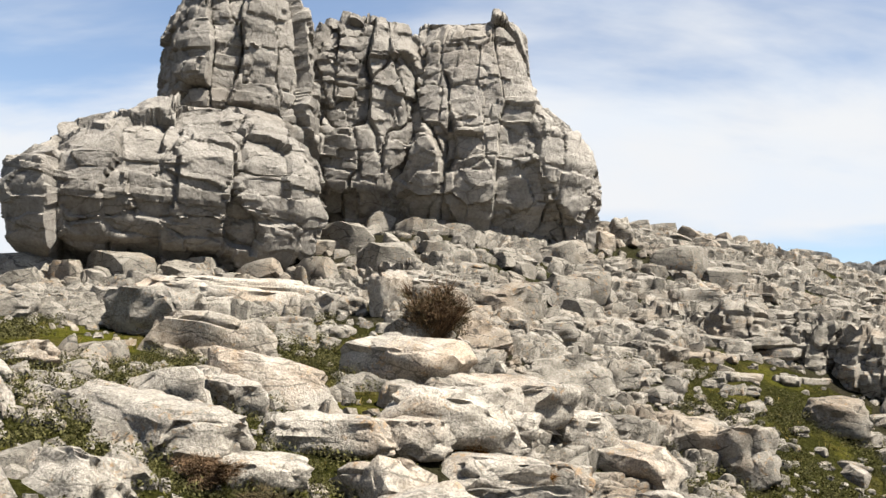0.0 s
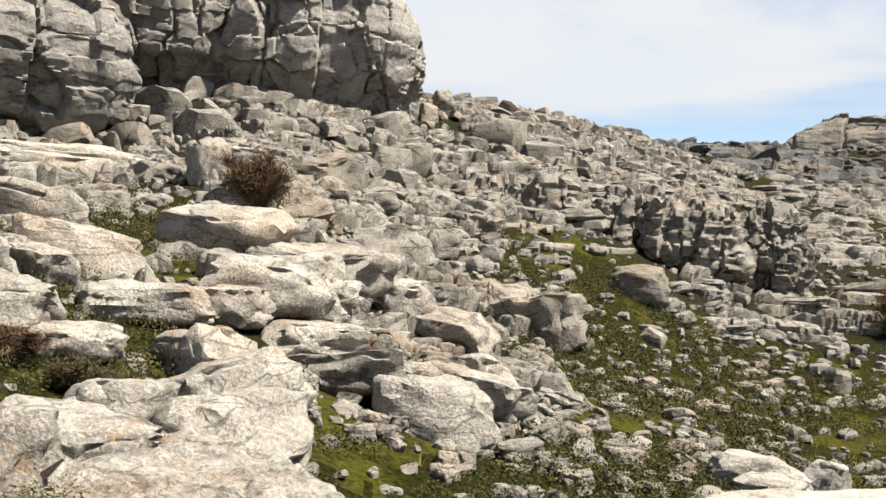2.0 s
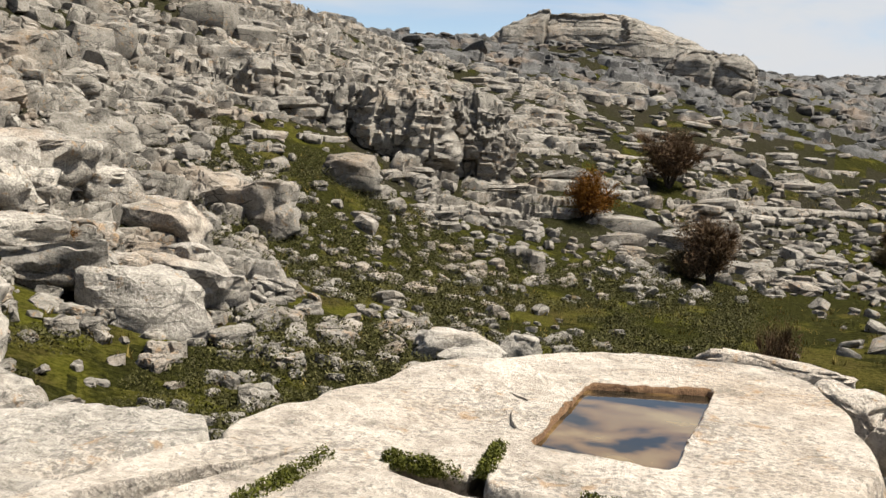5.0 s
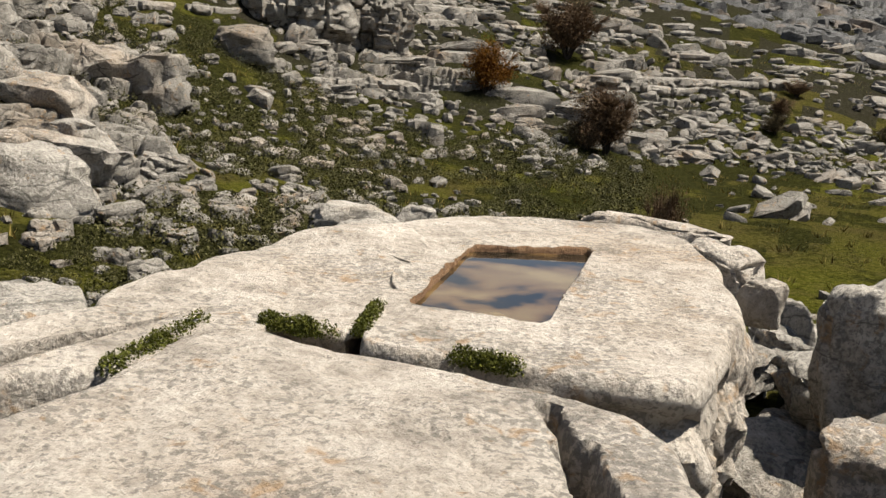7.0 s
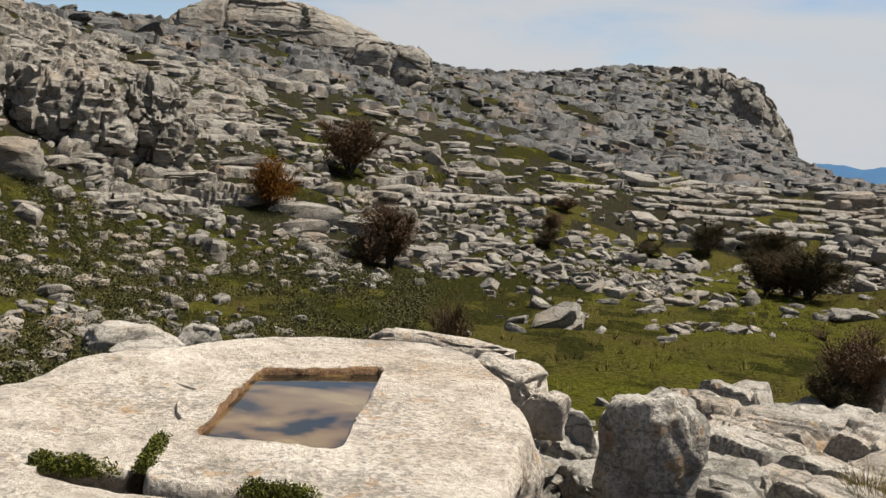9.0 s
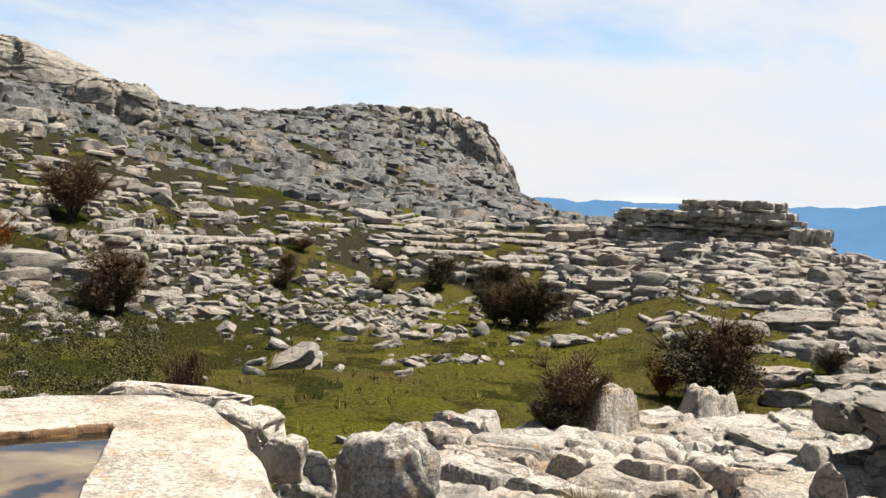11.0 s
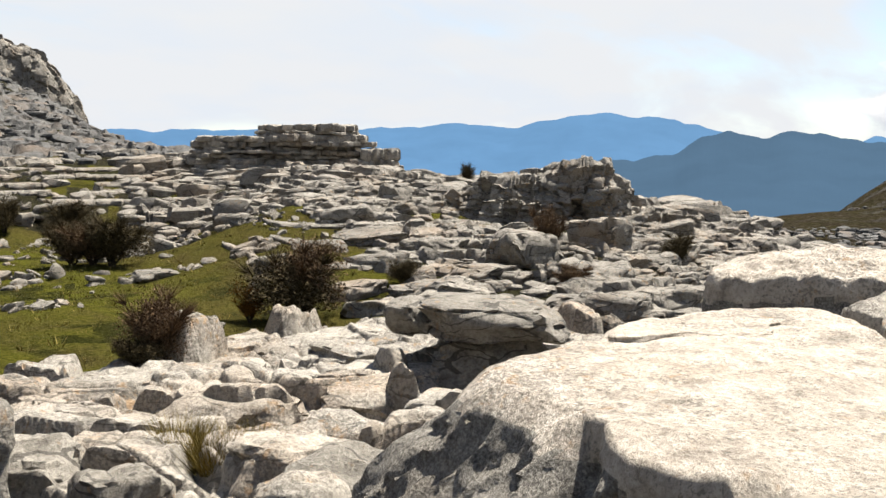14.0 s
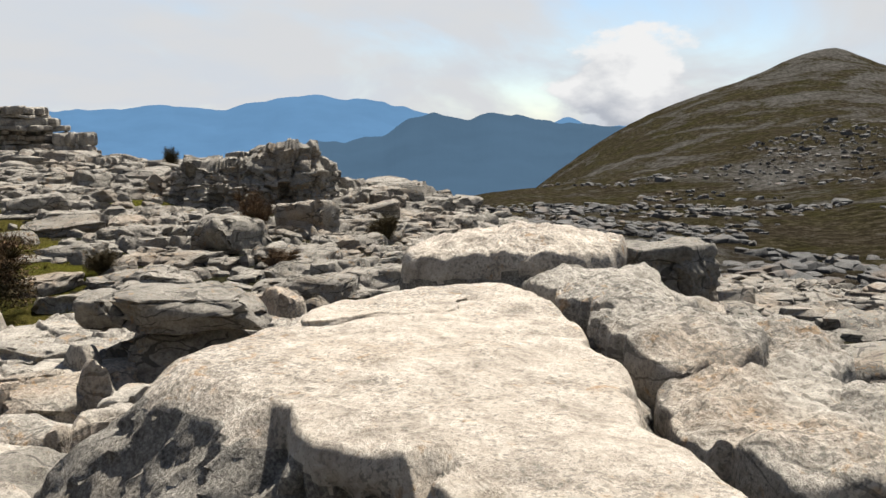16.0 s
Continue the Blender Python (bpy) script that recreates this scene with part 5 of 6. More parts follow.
ROCKS_SEEN = (   # bearing, distance, half sizes, turn, what it looks like
    (0.2, 31.0, 0.95, 0.7, 0.62, 10, "dark grey boulder standing on the grassy terrace"),
    (1.6, 31.2, 0.5, 0.45, 0.25, 30, "low pale boulder beside the dark boulder"),
    (10.5, 18.5, 0.42, 0.40, 0.32, 0, "grey rounded stone on the green slope"),
    (7.0, 17.5, 1.1, 0.6, 0.36, -35, "pale flat slab sloping down into the grass"),
    (8.0, 16.6, 0.6, 0.4, 0.30, -20, "pale block at the foot of the flat slab"),
    (17.0, 19.0, 0.22, 0.2, 0.2, 10, "small dark cube of stone in the grass"),
    (-20.5, 19.0, 1.3, 0.9, 0.62, 15, "broad rounded pale boulder in the slope"),
    (-18.6, 20.5, 0.9, 0.7, 0.55, 30, "rounded pale boulder leaning on its neighbour"),
    (-16.8, 20.3, 0.6, 0.6, 0.5, -10, "square pale boulder in the slope"),
    (-22.5, 18.0, 0.9, 0.6, 0.4, 5, "long pale boulder in the slope"),
    (-17.8, 18.0, 1.0, 0.7, 0.34, 20, "flat pale boulder below the rounded ones"),
    (-26.8, 17.5, 1.15, 0.6, 0.38, 0, "long flat pale boulder in the grass"),
    (-36.5, 27.0, 1.3, 1.0, 0.75, -30, "large pale block below the crag's overhang"),
    (-34.0, 27.6, 0.7, 0.6, 0.55, 10, "pale block beside the large block"),
    (-32.0, 31.5, 3.3, 1.3, 0.55, 8, "wide flat bed of rock beneath the crag"),
    (-30.5, 15.0, 0.8, 0.5, 0.3, 0, "pale stone slab among scrub"),
    (-10.8, 28.5, 0.6, 0.6, 0.5, 15, "angular grey boulder on the slope"),
    (-7.0, 40.0, 1.1, 0.9, 0.6, 0, "rounded pale boulder high on the slope"),
    (-11.3, 47.5, 0.6, 0.5, 0.7, 0, "pointed boulder on the skyline"),
    (-24.0, 28.5, 0.6, 0.5, 0.8, 20, "upright pale block on the scree"),
    (-22.3, 30.0, 1.1, 0.7, 0.35, 0, "flat pale block on the scree"),
    (37.0, 27.0, 0.25, 0.2, 0.15, 0, "small white stone on the meadow"),
    (52.3, 29.5, 0.8, 0.5, 0.35, 40, "jagged grey rock at the meadow's edge"),
    (45.5, 33.0, 0.9, 0.6, 0.18, 40, "flat pale slab at the meadow's edge"),
    (66.0, 30.0, 1.3, 0.9, 0.7, 60, "rounded pale boulder below the outcrop"),
    (70.5, 33.0, 1.2, 0.9, 0.75, 60, "rounded pale boulder beside the outcrop"),
)
for i, (az_, d_, a_, b_, c_, turn_, lab_) in enumerate(ROCKS_SEEN):
    x_, y_ = plan(az_, d_)
    boulder("boulder", lab_, x_, y_, land_at(x_, y_) - c_ * 0.35, a_, b_, c_, turn_ - az_, 20 + i, PAVEMENT if az_ < -14 or 5 < az_ < 12 else None, group="boulders on the slope", level=4)

PLACED = (   # kind, bearing, distance, width, height
    ("orange", 13.5, 36.0, 1.7, 1.9), ("brown", 17.8, 43.0, 2.4, 2.5), ("brown", 20.4, 32.5, 2.0, 2.2), ("dark", 19.3, 32.8, 1.5, 1.0),
    ("brown", 24.4, 16.0, 0.62, 1.75), ("dark", -21.5, 24.5, 1.4, 1.7), ("thin", -21.3, 24.3, 1.3, 1.9), ("orange", -18.8, 18.8, 0.7, 0.55),
    ("dark", 41.0, 48.0, 1.9, 1.4), ("dark", 37.9, 46.5, 1.5, 1.7), ("dark", 34.8, 45.5, 1.1, 0.7), ("brown", 29.3, 44.5, 1.0, 0.9), ("brown", 30.0, 48.0, 1.0, 0.7), ("dark", 29.2, 42.5, 0.9, 0.9),
    ("dark", 41.2, 37.8, 1.9, 1.8), ("dark", 43.3, 36.6, 2.2, 2.0), ("brown", 42.3, 37.3, 2.0, 1.6),
    ("dark", 53.3, 24.5, 2.1, 1.9), ("brown", 54.0, 24.8, 1.8, 2.1), ("orange", 50.9, 24.3, 0.7, 1.0),
    ("thin", 46.3, 14.6, 0.9, 1.15), ("brown", 46.6, 14.5, 0.75, 1.0), ("dark", 45.2, 14.4, 0.8, 0.55),
    ("dark", 59.4, 27.5, 0.8, 0.8), ("thin", 67.4, 31.0, 1.0, 1.6), ("dark", 67.4, 30.9, 0.7, 0.9), ("dark", 62.6, 52.0, 0.7, 1.2), ("dark", 74.6, 34.0, 1.1, 1.2), ("thin", 63.4, 22.5, 0.9, 0.6),
    ("olive", -27.0, 6.7, 1.1, 0.80), ("olive", -31.5, 7.0, 1.1, 0.82), ("olive", -36.0, 7.2, 1.0, 0.75), ("brown", 69.0, 26.0, 0.8, 0.8), ("orange", -15.2, 19.0, 0.6, 0.4), ("dark", -30.0, 13.5, 0.9, 0.5), ("dark", -26.0, 12.5, 0.8, 0.5), ("brown", -33.0, 14.2, 0.9, 0.5),
)
for kind_, az_, d_, w_, h_ in PLACED:
    KEEP_CLEAR.append((*plan(az_, d_ - 0.3), w_ * 0.55))

# ---- loose blocks, ledges and stones ----
THINGS = [weathered_block(700 + i, 4, 0.14) for i in range(24)]
THING_MESHES = []
for i, (v, f) in enumerate(THINGS):
    me = mesh_from("boulder", v, f, True, 40)
    me.materials.append(LIMESTONE)
    THING_MESHES.append(me)
PALE_MESHES = []
for me in THING_MESHES:
    pale_ = me.copy()
    pale_.materials[0] = PAVEMENT
    PALE_MESHES.append(pale_)


def single_blocks(name, label, category, group, rows, meshes=THING_MESHES):
    for x, y, z, sx, sy, sz, yaw, ta, tb, k in rows:
        ob = new(name, meshes[k % len(meshes)])
        ob.matrix_world = Matrix.LocRotScale((x, y, z), Euler((ta, tb, yaw)), (sx, sy, sz))
        tagged(ob, label, category, group)


near_slabs = scatter(-50, -8, 9, 24, 1.75, 0.95, 0.46, 201, 100, 0.35, 0.14, 0.14, aspect=(0.45, 0.8))
mid_blocks = scatter(-50, -4, 23, 34, 1.7, 0.66, 0.58, 215, 100, 0.5, 0.16, 0.12, sink=0.45, aspect=(0.5, 0.85))


def pavement_share(x, y):
    """1 on the near rock pavement, falling to 0 where the meadow begins."""
    d, az = np.hypot(x, y), np.degrees(np.arctan2(x, y))
    far = np.interp(az, [26, 32, 37, 40, 47, 51, 56, 64, 72], [10.6, 11.4, 12.6, 13.8, 15.3, 16.5, 17.6, 17.6, 16.5])
    near = np.interp(az, [26, 33, 38, 44, 50], [12.0, 10.6, 9.6, 8.0, 6.0])
    return 0.45 + 0.5 * np.clip(np.minimum(far - d, d - near) / 0.7, -2, 1)


bedrock("near_pavement", "cracked pale limestone pavement between the great rocks and meadow", 24, 74, 6.6, 18.5, 560, 330, PAVEMENT, (1.7, 1.25, 0.9), 0.40, 18, strike=150, dip=0.05, flat=0.7, fade=(0.35, 0.6), level_at=lambda x, y: -1.16 + 0.10 * flat_fbm(x, y, 2.2, 3, 83) + 0.12 * smooth(np.hypot(x, y), 11, 15), inside=pavement_share, edge=0.11)
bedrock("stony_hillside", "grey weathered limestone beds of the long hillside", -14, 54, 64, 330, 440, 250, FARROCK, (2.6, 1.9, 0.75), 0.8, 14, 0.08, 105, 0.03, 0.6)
bedrock("ledge_bedrock", "thin limestone beds stepping up the hillside", 2, 49, 26, 72, 600, 360, LIMESTONE, (5.0, 1.5, 0.42), 0.52, 16, -0.12, 105, 0.0, 0.85)
bedrock("pavement_bedrock", "layered limestone pavement climbing to the knoll", 43, 86, 20, 68, 600, 360, LIMESTONE, (1.9, 1.2, 0.42), 0.50, 17, 0.02, 140, 0.04, 0.75)
bedrock("slope_bedrock", "packed jointed limestone bedrock of the boulder slope", -52, 7, 18.5, 64, 760, 420, LIMESTONE, (1.45, 1.15, 0.72), 0.70, 15)
single_blocks("slope_rock", "pale flat-topped limestone slab lying in grass", "boulder", "slabs on the slope", near_slabs[:150], PALE_MESHES)
single_blocks("slope_block", "pale weathered limestone block on the slope", "boulder", "blocks on the slope", mid_blocks[:150])
joined_blocks("upper_slope_blocks", "grey limestone blocks heaped below the crag", near_slabs[150:] + mid_blocks[150:] + scatter(-50, -4, 34, 62, 1.55, 0.60, 0.60, 202, 100, 0.6, 0.16, 0.12, sink=0.4, aspect=(0.5, 0.9)), 4, LIMESTONE)
joined_blocks("slope_rubble", "broken pale limestone rubble between larger blocks", scatter(-50, -6, 8, 50, 0.85, 0.24, 0.55, 203, 100, 0.9, 0.3, 0.06, aspect=(0.5, 0.9)), 4, LIMESTONE)
joined_blocks("slope_stones", "small loose limestone stones on the slope", scatter(-46, -4, 8, 32, 0.45, 0.12, 0.6, 204, 100, 1.5, 0.4, 0.22), 1, LIMESTONE)
ledge = scatter(-6, 46, 26, 46, 2.1, 0.75, 0.22, 205, 105, 0.25, 0.07, 0.0, 1, aspect=(0.4, 0.7))
joined_blocks("ledge_slabs", "flat bedded limestone slabs stepping up the hill", ledge + scatter(-8, 46, 46, 72, 1.8, 0.55, 0.30, 206, 105, 0.5, 0.12, 0.0, aspect=(0.5, 0.9)), 2, LIMESTONE)


def bed_runs(az0, az1, level, thick, out, seed, dmin=26, dmax=75, longest=9.0, dip=0.0):
    """One bed of rock along a contour of the slope, broken into separate lengths."""
    r = random.Random(seed)
    az = np.arange(az0, az1, 0.12)
    dd = np.linspace(dmin, dmax, 240)
    A, Dg = np.meshgrid(np.radians(az), dd, indexing="ij")
    zg = land((Dg * np.sin(A)).ravel(), (Dg * np.cos(A)).ravel()).reshape(A.shape)
    want = level + dip * (az - az0)
    above = zg > want[:, None]
    first = above.argmax(1)
    good = above.any(1) & (first > 0)
    d = dd[first]
    d = np.convolve(np.pad(d, 6, mode="edge"), np.ones(13) / 13, "valid")
    i = 0
    made = 0
    while i < len(az) - 12:
        n = int(r.uniform(0.3, 1.0) * longest / (d[i] * math.radians(0.12)))
        k = slice(i, min(i + n, len(az)))
        i += n + r.randint(0, int(0.35 * n) + 1)
        if not good[k].all() or len(az[k]) < 10 or np.ptp(d[k]) > 9:
            continue
        m = len(az[k])
        t = np.linspace(0, 1, m)
        a, dk = np.radians(az[k]), d[k]
        x, y = dk * np.sin(a), dk * np.cos(a)
        if not all(clear_of_things(x[q], y[q]) for q in range(0, m, 6)):
            continue
        e, key, to = cells3(np.stack([x / 0.9, y / 0.9, np.full(m, level)], 1), seed)
        face = out * (0.55 + 0.75 * hashed(seed, key[:, 0], key[:, 1], key[:, 2])) - 0.16 * (1 - smooth(e, 0, 0.1)) + 0.10 * flat_fbm(x, y, 0.5, 3, seed)
        taper = np.minimum(1, np.minimum(t, 1 - t) * 9) ** 0.5
        th = thick * (0.8 + 0.4 * r.random()) * (0.35 + 0.65 * taper)
        top = want[k] + 0.10 + 0.04 * flat_fbm(x, y, 1.2, 3, seed + 2)
        prof = [(-0.9, -0.15, 1), (-0.5, 0.0, 1), (-0.1, 0.02, 1), (0.55, 0.0, 1), (0.88, -0.10, 1), (1.0, -0.30, 1), (0.96, -0.52, 1), (0.86, -0.60, 1), (0.62, -0.96, 1), (0.3, -1.0, 1), (-0.9, -1.0, 1)]
        P = []
        for u, w, _ in prof:
            s_ = face * taper * u if u > 0 else np.full(m, u * out * 1.4)
            wob = 0.03 * flat_fbm(x * 1.0 + u * 3, y + w * 5, 0.25, 2, seed + 4)
            dn = dk - s_ - wob
            P.append(np.stack([dn * np.sin(a), dn * np.cos(a), top + w * th + wob * 0.5], 1))
        P = np.array(P)
        cap0, cap1 = P[:, :1].mean(0, keepdims=True).repeat(len(prof), 0), P[:, -1:].mean(0, keepdims=True).repeat(len(prof), 0)
        P = np.concatenate([cap0, P, cap1], 1)
        ob = solid("ledge_rock", P.reshape(-1, 3), grid_faces(len(prof), m + 2), LIMESTONE, sharp=40)
        tagged(ob, "long grey limestone bed jutting from the slope", "rock", "limestone beds")
        made += 1
    return made


for k_, lv in enumerate((-0.55, -0.2, 0.15, 0.5, 0.85, 1.3, 1.9, 2.6)):
    bed_runs(3 + 0.8 * (k_ % 3), 46, lv, 0.42 if k_ % 2 else 0.56, 0.8, 400 + k_, 28, 75, 10.0)
for k_, lv in enumerate((-1.5, -1.15, -0.8, -0.45, -0.1, 0.25, 0.6, 0.95)):
    bed_runs(46, 63, lv, 0.34, 0.7, 430 + k_, 27, 66, 5.0)
for k_, lv in enumerate((1.2, 1.8, 2.4, 3.0, 3.7, 4.5, 5.3, 6.2)):
    bed_runs(-13, 6, lv, 0.5, 0.6, 450 + k_, 26, 70, 4.0)
for k_, (lv, a0_, a1_) in enumerate(((-0.55, 8, 40), (0.1, 6, 44), (0.85, 10, 46), (1.9, 4, 40))):
    bed_runs(a0_, a1_, lv, 0.5, 1.25, 470 + k_, 28, 75, 24.0)
joined_blocks("ledge_rubble", "broken grey limestone pieces along the ledges", scatter(-6, 48, 12, 58, 1.0, 0.27, 0.4, 207, 105, 0.5, 0.15, -0.04, aspect=(0.4, 0.8)), 2, LIMESTONE)
slab_rows = scatter(45, 84, 22, 44, 1.05, 0.56, 0.40, 208, 140, 0.4, 0.10, 0.16, aspect=(0.5, 0.85))
single_blocks("tilted_block", "pale flat limestone block in tilted rows", "rock", "tilted blocks", slab_rows[:260])
joined_blocks("pavement_blocks", "pale flat limestone blocks climbing to the knoll", slab_rows[260:] + scatter(44, 82, 44, 68, 1.05, 0.58, 0.40, 209, 140, 0.4, 0.10, 0.16, aspect=(0.5, 0.85)), 2, LIMESTONE)
joined_blocks("foreground_blocks", "rough pale limestone blocks between broken slabs", scatter(30, 66, 7.6, 15, 0.85, 0.30, 0.5, 216, 130, 0.9, 0.2, 0.45, sink=0.1, aspect=(0.5, 0.9)), 3, PAVEMENT)
joined_blocks("pavement_rubble", "small grey limestone pieces in the pavement's joints", scatter(44, 104, 9, 50, 0.72, 0.26, 0.5, 210, 140, 0.7, 0.2, 0.06), 2, LIMESTONE)
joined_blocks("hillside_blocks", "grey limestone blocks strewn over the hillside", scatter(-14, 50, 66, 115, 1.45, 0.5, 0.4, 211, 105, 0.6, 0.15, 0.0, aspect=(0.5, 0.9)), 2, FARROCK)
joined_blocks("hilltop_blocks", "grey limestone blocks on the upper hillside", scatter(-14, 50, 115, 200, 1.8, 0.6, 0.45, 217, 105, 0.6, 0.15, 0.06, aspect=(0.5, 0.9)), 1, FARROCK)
joined_blocks("meadow_stones", "small white stones scattered over the grass", scatter(-6, 56, 11, 46, 0.85, 0.11, 0.5, 212, 100, 1.5, 0.3, 0.46), 1, LIMESTONE)
stone_rows = sorted(scatter(-20, 30, 9, 34, 0.60, 0.20, 0.5, 218, 100, 1.0, 0.2, 0.46, aspect=(0.5, 0.9)), key=lambda q: q[0] ** 2 + q[1] ** 2)
single_blocks("loose_stone", "pale limestone stone lying in the scrubby grass", "stone", "stones in the grass", stone_rows[:290])
joined_blocks("scrub_stones", "pale stones lying in the scrubby grass", stone_rows[290:], 2, LIMESTONE)
joined_blocks("meadow_ridges", "ragged grey rock ribs along the meadow's far side", patches(scatter(14, 52, 20, 46, 0.55, 0.27, 0.38, 219, 110, 0.6, 0.30, 0.70, aspect=(0.3, 0.6)), 3.0, 55, lambda x, y: 0.22 - 0.05 * (np.hypot(x, y) - 33)), 2, LIMESTONE)
joined_blocks("meadow_rocks", "low jagged grey rocks breaking through the meadow", scatter(18, 56, 26, 50, 1.25, 0.32, 0.50, 213, 105, 0.8, 0.30, 0.40, aspect=(0.4, 0.8)), 2, LIMESTONE)
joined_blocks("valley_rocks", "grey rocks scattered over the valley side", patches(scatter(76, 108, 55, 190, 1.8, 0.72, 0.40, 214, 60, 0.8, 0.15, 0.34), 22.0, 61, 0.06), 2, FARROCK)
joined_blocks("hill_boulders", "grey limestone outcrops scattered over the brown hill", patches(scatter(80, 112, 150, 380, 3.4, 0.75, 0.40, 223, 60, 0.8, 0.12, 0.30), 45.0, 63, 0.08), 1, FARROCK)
joined_blocks("valley_pavement", "cracked grey limestone pavement below the ridge", scatter(80, 108, 14, 60, 1.0, 0.50, 0.36, 220, 60, 0.6, 0.14, 0.08, aspect=(0.5, 0.9)), 2, LIMESTONE)
joined_blocks("valley_rubble", "small grey stones in the pavement's joints", scatter(80, 108, 13, 60, 0.8, 0.26, 0.5, 221, 60, 1.0, 0.2, 0.05), 2, LIMESTONE)


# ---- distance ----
# Air haze put into the colour: blue tint, a glow in place of sunlight.
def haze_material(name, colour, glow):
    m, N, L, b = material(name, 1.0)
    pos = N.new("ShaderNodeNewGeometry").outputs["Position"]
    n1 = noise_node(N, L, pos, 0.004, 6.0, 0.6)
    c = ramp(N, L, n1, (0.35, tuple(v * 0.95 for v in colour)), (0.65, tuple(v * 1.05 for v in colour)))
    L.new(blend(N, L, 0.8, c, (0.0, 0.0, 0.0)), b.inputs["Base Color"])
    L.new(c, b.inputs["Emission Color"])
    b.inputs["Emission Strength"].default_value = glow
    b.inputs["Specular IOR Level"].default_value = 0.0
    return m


def far_ridge(name, label, d, crest, depth, mat, seed, foot=-150):
    az = np.linspace(crest[0][0], crest[-1][0], 420)
    el = np.interp(az, [c[0] for c in crest], [c[1] for c in crest])
    k = np.ones(7) / 7
    el = np.convolve(np.pad(el, 3, mode="edge"), k, "valid")
    el = el + 0.10 * fbm(np.stack([az / 1.1, az * 0, az * 0 + seed], 1), 4, seed)
    P = []
    rows = 26
    for i in range(rows):
        t = i / (rows - 1)
        dd = d - depth * (1 - t)
        top = 1.75 + d * np.tan(np.radians(el))
        z = foot + (top - foot) * t ** 1.15
        a = np.radians(az)
        x, y = dd * np.sin(a), dd * np.cos(a)
        z = z + (fbm(np.stack([x / 160, y / 160, z * 0 + seed], 1), 4, seed) * depth * 0.012) * math.sin(math.pi * min(t + 0.05, 1) ** 2) + fbm(np.stack([x / 60, y / 60, z * 0], 1), 3, seed) * 2.0
        P.append(np.stack([x, y, z], 1))
    P = np.concatenate(P)
    ob = solid(name, P, grid_faces(rows, len(az))[:, ::-1], mat)
    return tagged(ob, label, "mountain", kind="structure")


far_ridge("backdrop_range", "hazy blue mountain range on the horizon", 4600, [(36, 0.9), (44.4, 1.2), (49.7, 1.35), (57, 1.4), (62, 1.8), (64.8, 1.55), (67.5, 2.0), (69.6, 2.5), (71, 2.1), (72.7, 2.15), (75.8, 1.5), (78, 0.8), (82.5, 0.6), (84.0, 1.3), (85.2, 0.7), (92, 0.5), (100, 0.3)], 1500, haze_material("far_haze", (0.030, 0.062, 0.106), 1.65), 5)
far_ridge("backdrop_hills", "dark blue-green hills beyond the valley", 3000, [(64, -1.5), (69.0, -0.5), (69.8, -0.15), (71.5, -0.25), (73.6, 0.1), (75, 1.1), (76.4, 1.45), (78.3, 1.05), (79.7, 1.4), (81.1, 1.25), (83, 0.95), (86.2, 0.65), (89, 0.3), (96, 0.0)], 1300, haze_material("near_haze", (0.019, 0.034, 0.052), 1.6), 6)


# ---- bushes and tufts ----
def leaf_material(name, dark, light):
    m, N, L, b = material(name, 0.8)
    b.inputs["Specular IOR Level"].default_value = 0.05
    rnd = N.new("ShaderNodeNewGeometry").outputs["Random Per Island"]
    L.new(ramp(N, L, rnd, (0.0, dark), (1.0, light)), b.inputs["Base Color"])
    return m


BARK = leaf_material("grey_bark", (0.0190, 0.0150, 0.0111), (0.0348, 0.0284, 0.0221))
BROWN = leaf_material("brown_twigs", (0.0200, 0.0140, 0.0080), (0.1500, 0.0940, 0.0520))
ORANGE = leaf_material("orange_leaves", (0.0221, 0.0103, 0.0032), (0.1580, 0.0648, 0.0071))
GREEN = leaf_material("dark_leaves", (0.0120, 0.0100, 0.0050), (0.0950, 0.0720, 0.0360))
SCRUB = leaf_material("olive_scrub", (0.0170, 0.0165, 0.0060), (0.0920, 0.0840, 0.0320))
TUFT = leaf_material("grass_blades", (0.0160, 0.0185, 0.0036), (0.0480, 0.0500, 0.0120))
GREEN_WEED = leaf_material("weed_leaves", (0.0260, 0.0290, 0.0050), (0.0950, 0.0960, 0.0180))
STRAW = leaf_material("straw_blades", (0.0600, 0.0450, 0.0104), (0.2027, 0.1501, 0.0450))


def tube(bm, pts, radii, sides=5):
    rings = []
    for p, r in zip(pts, radii):
        rings.append([bm.verts.new((p[0] + r * math.cos(6.283 * i / sides), p[1] + r * math.sin(6.283 * i / sides), p[2])) for i in range(sides)])
    for a, b in zip(rings, rings[1:]):
        for i in range(sides):
            bm.faces.new((a[i], a[(i + 1) % sides], b[(i + 1) % sides], b[i]))


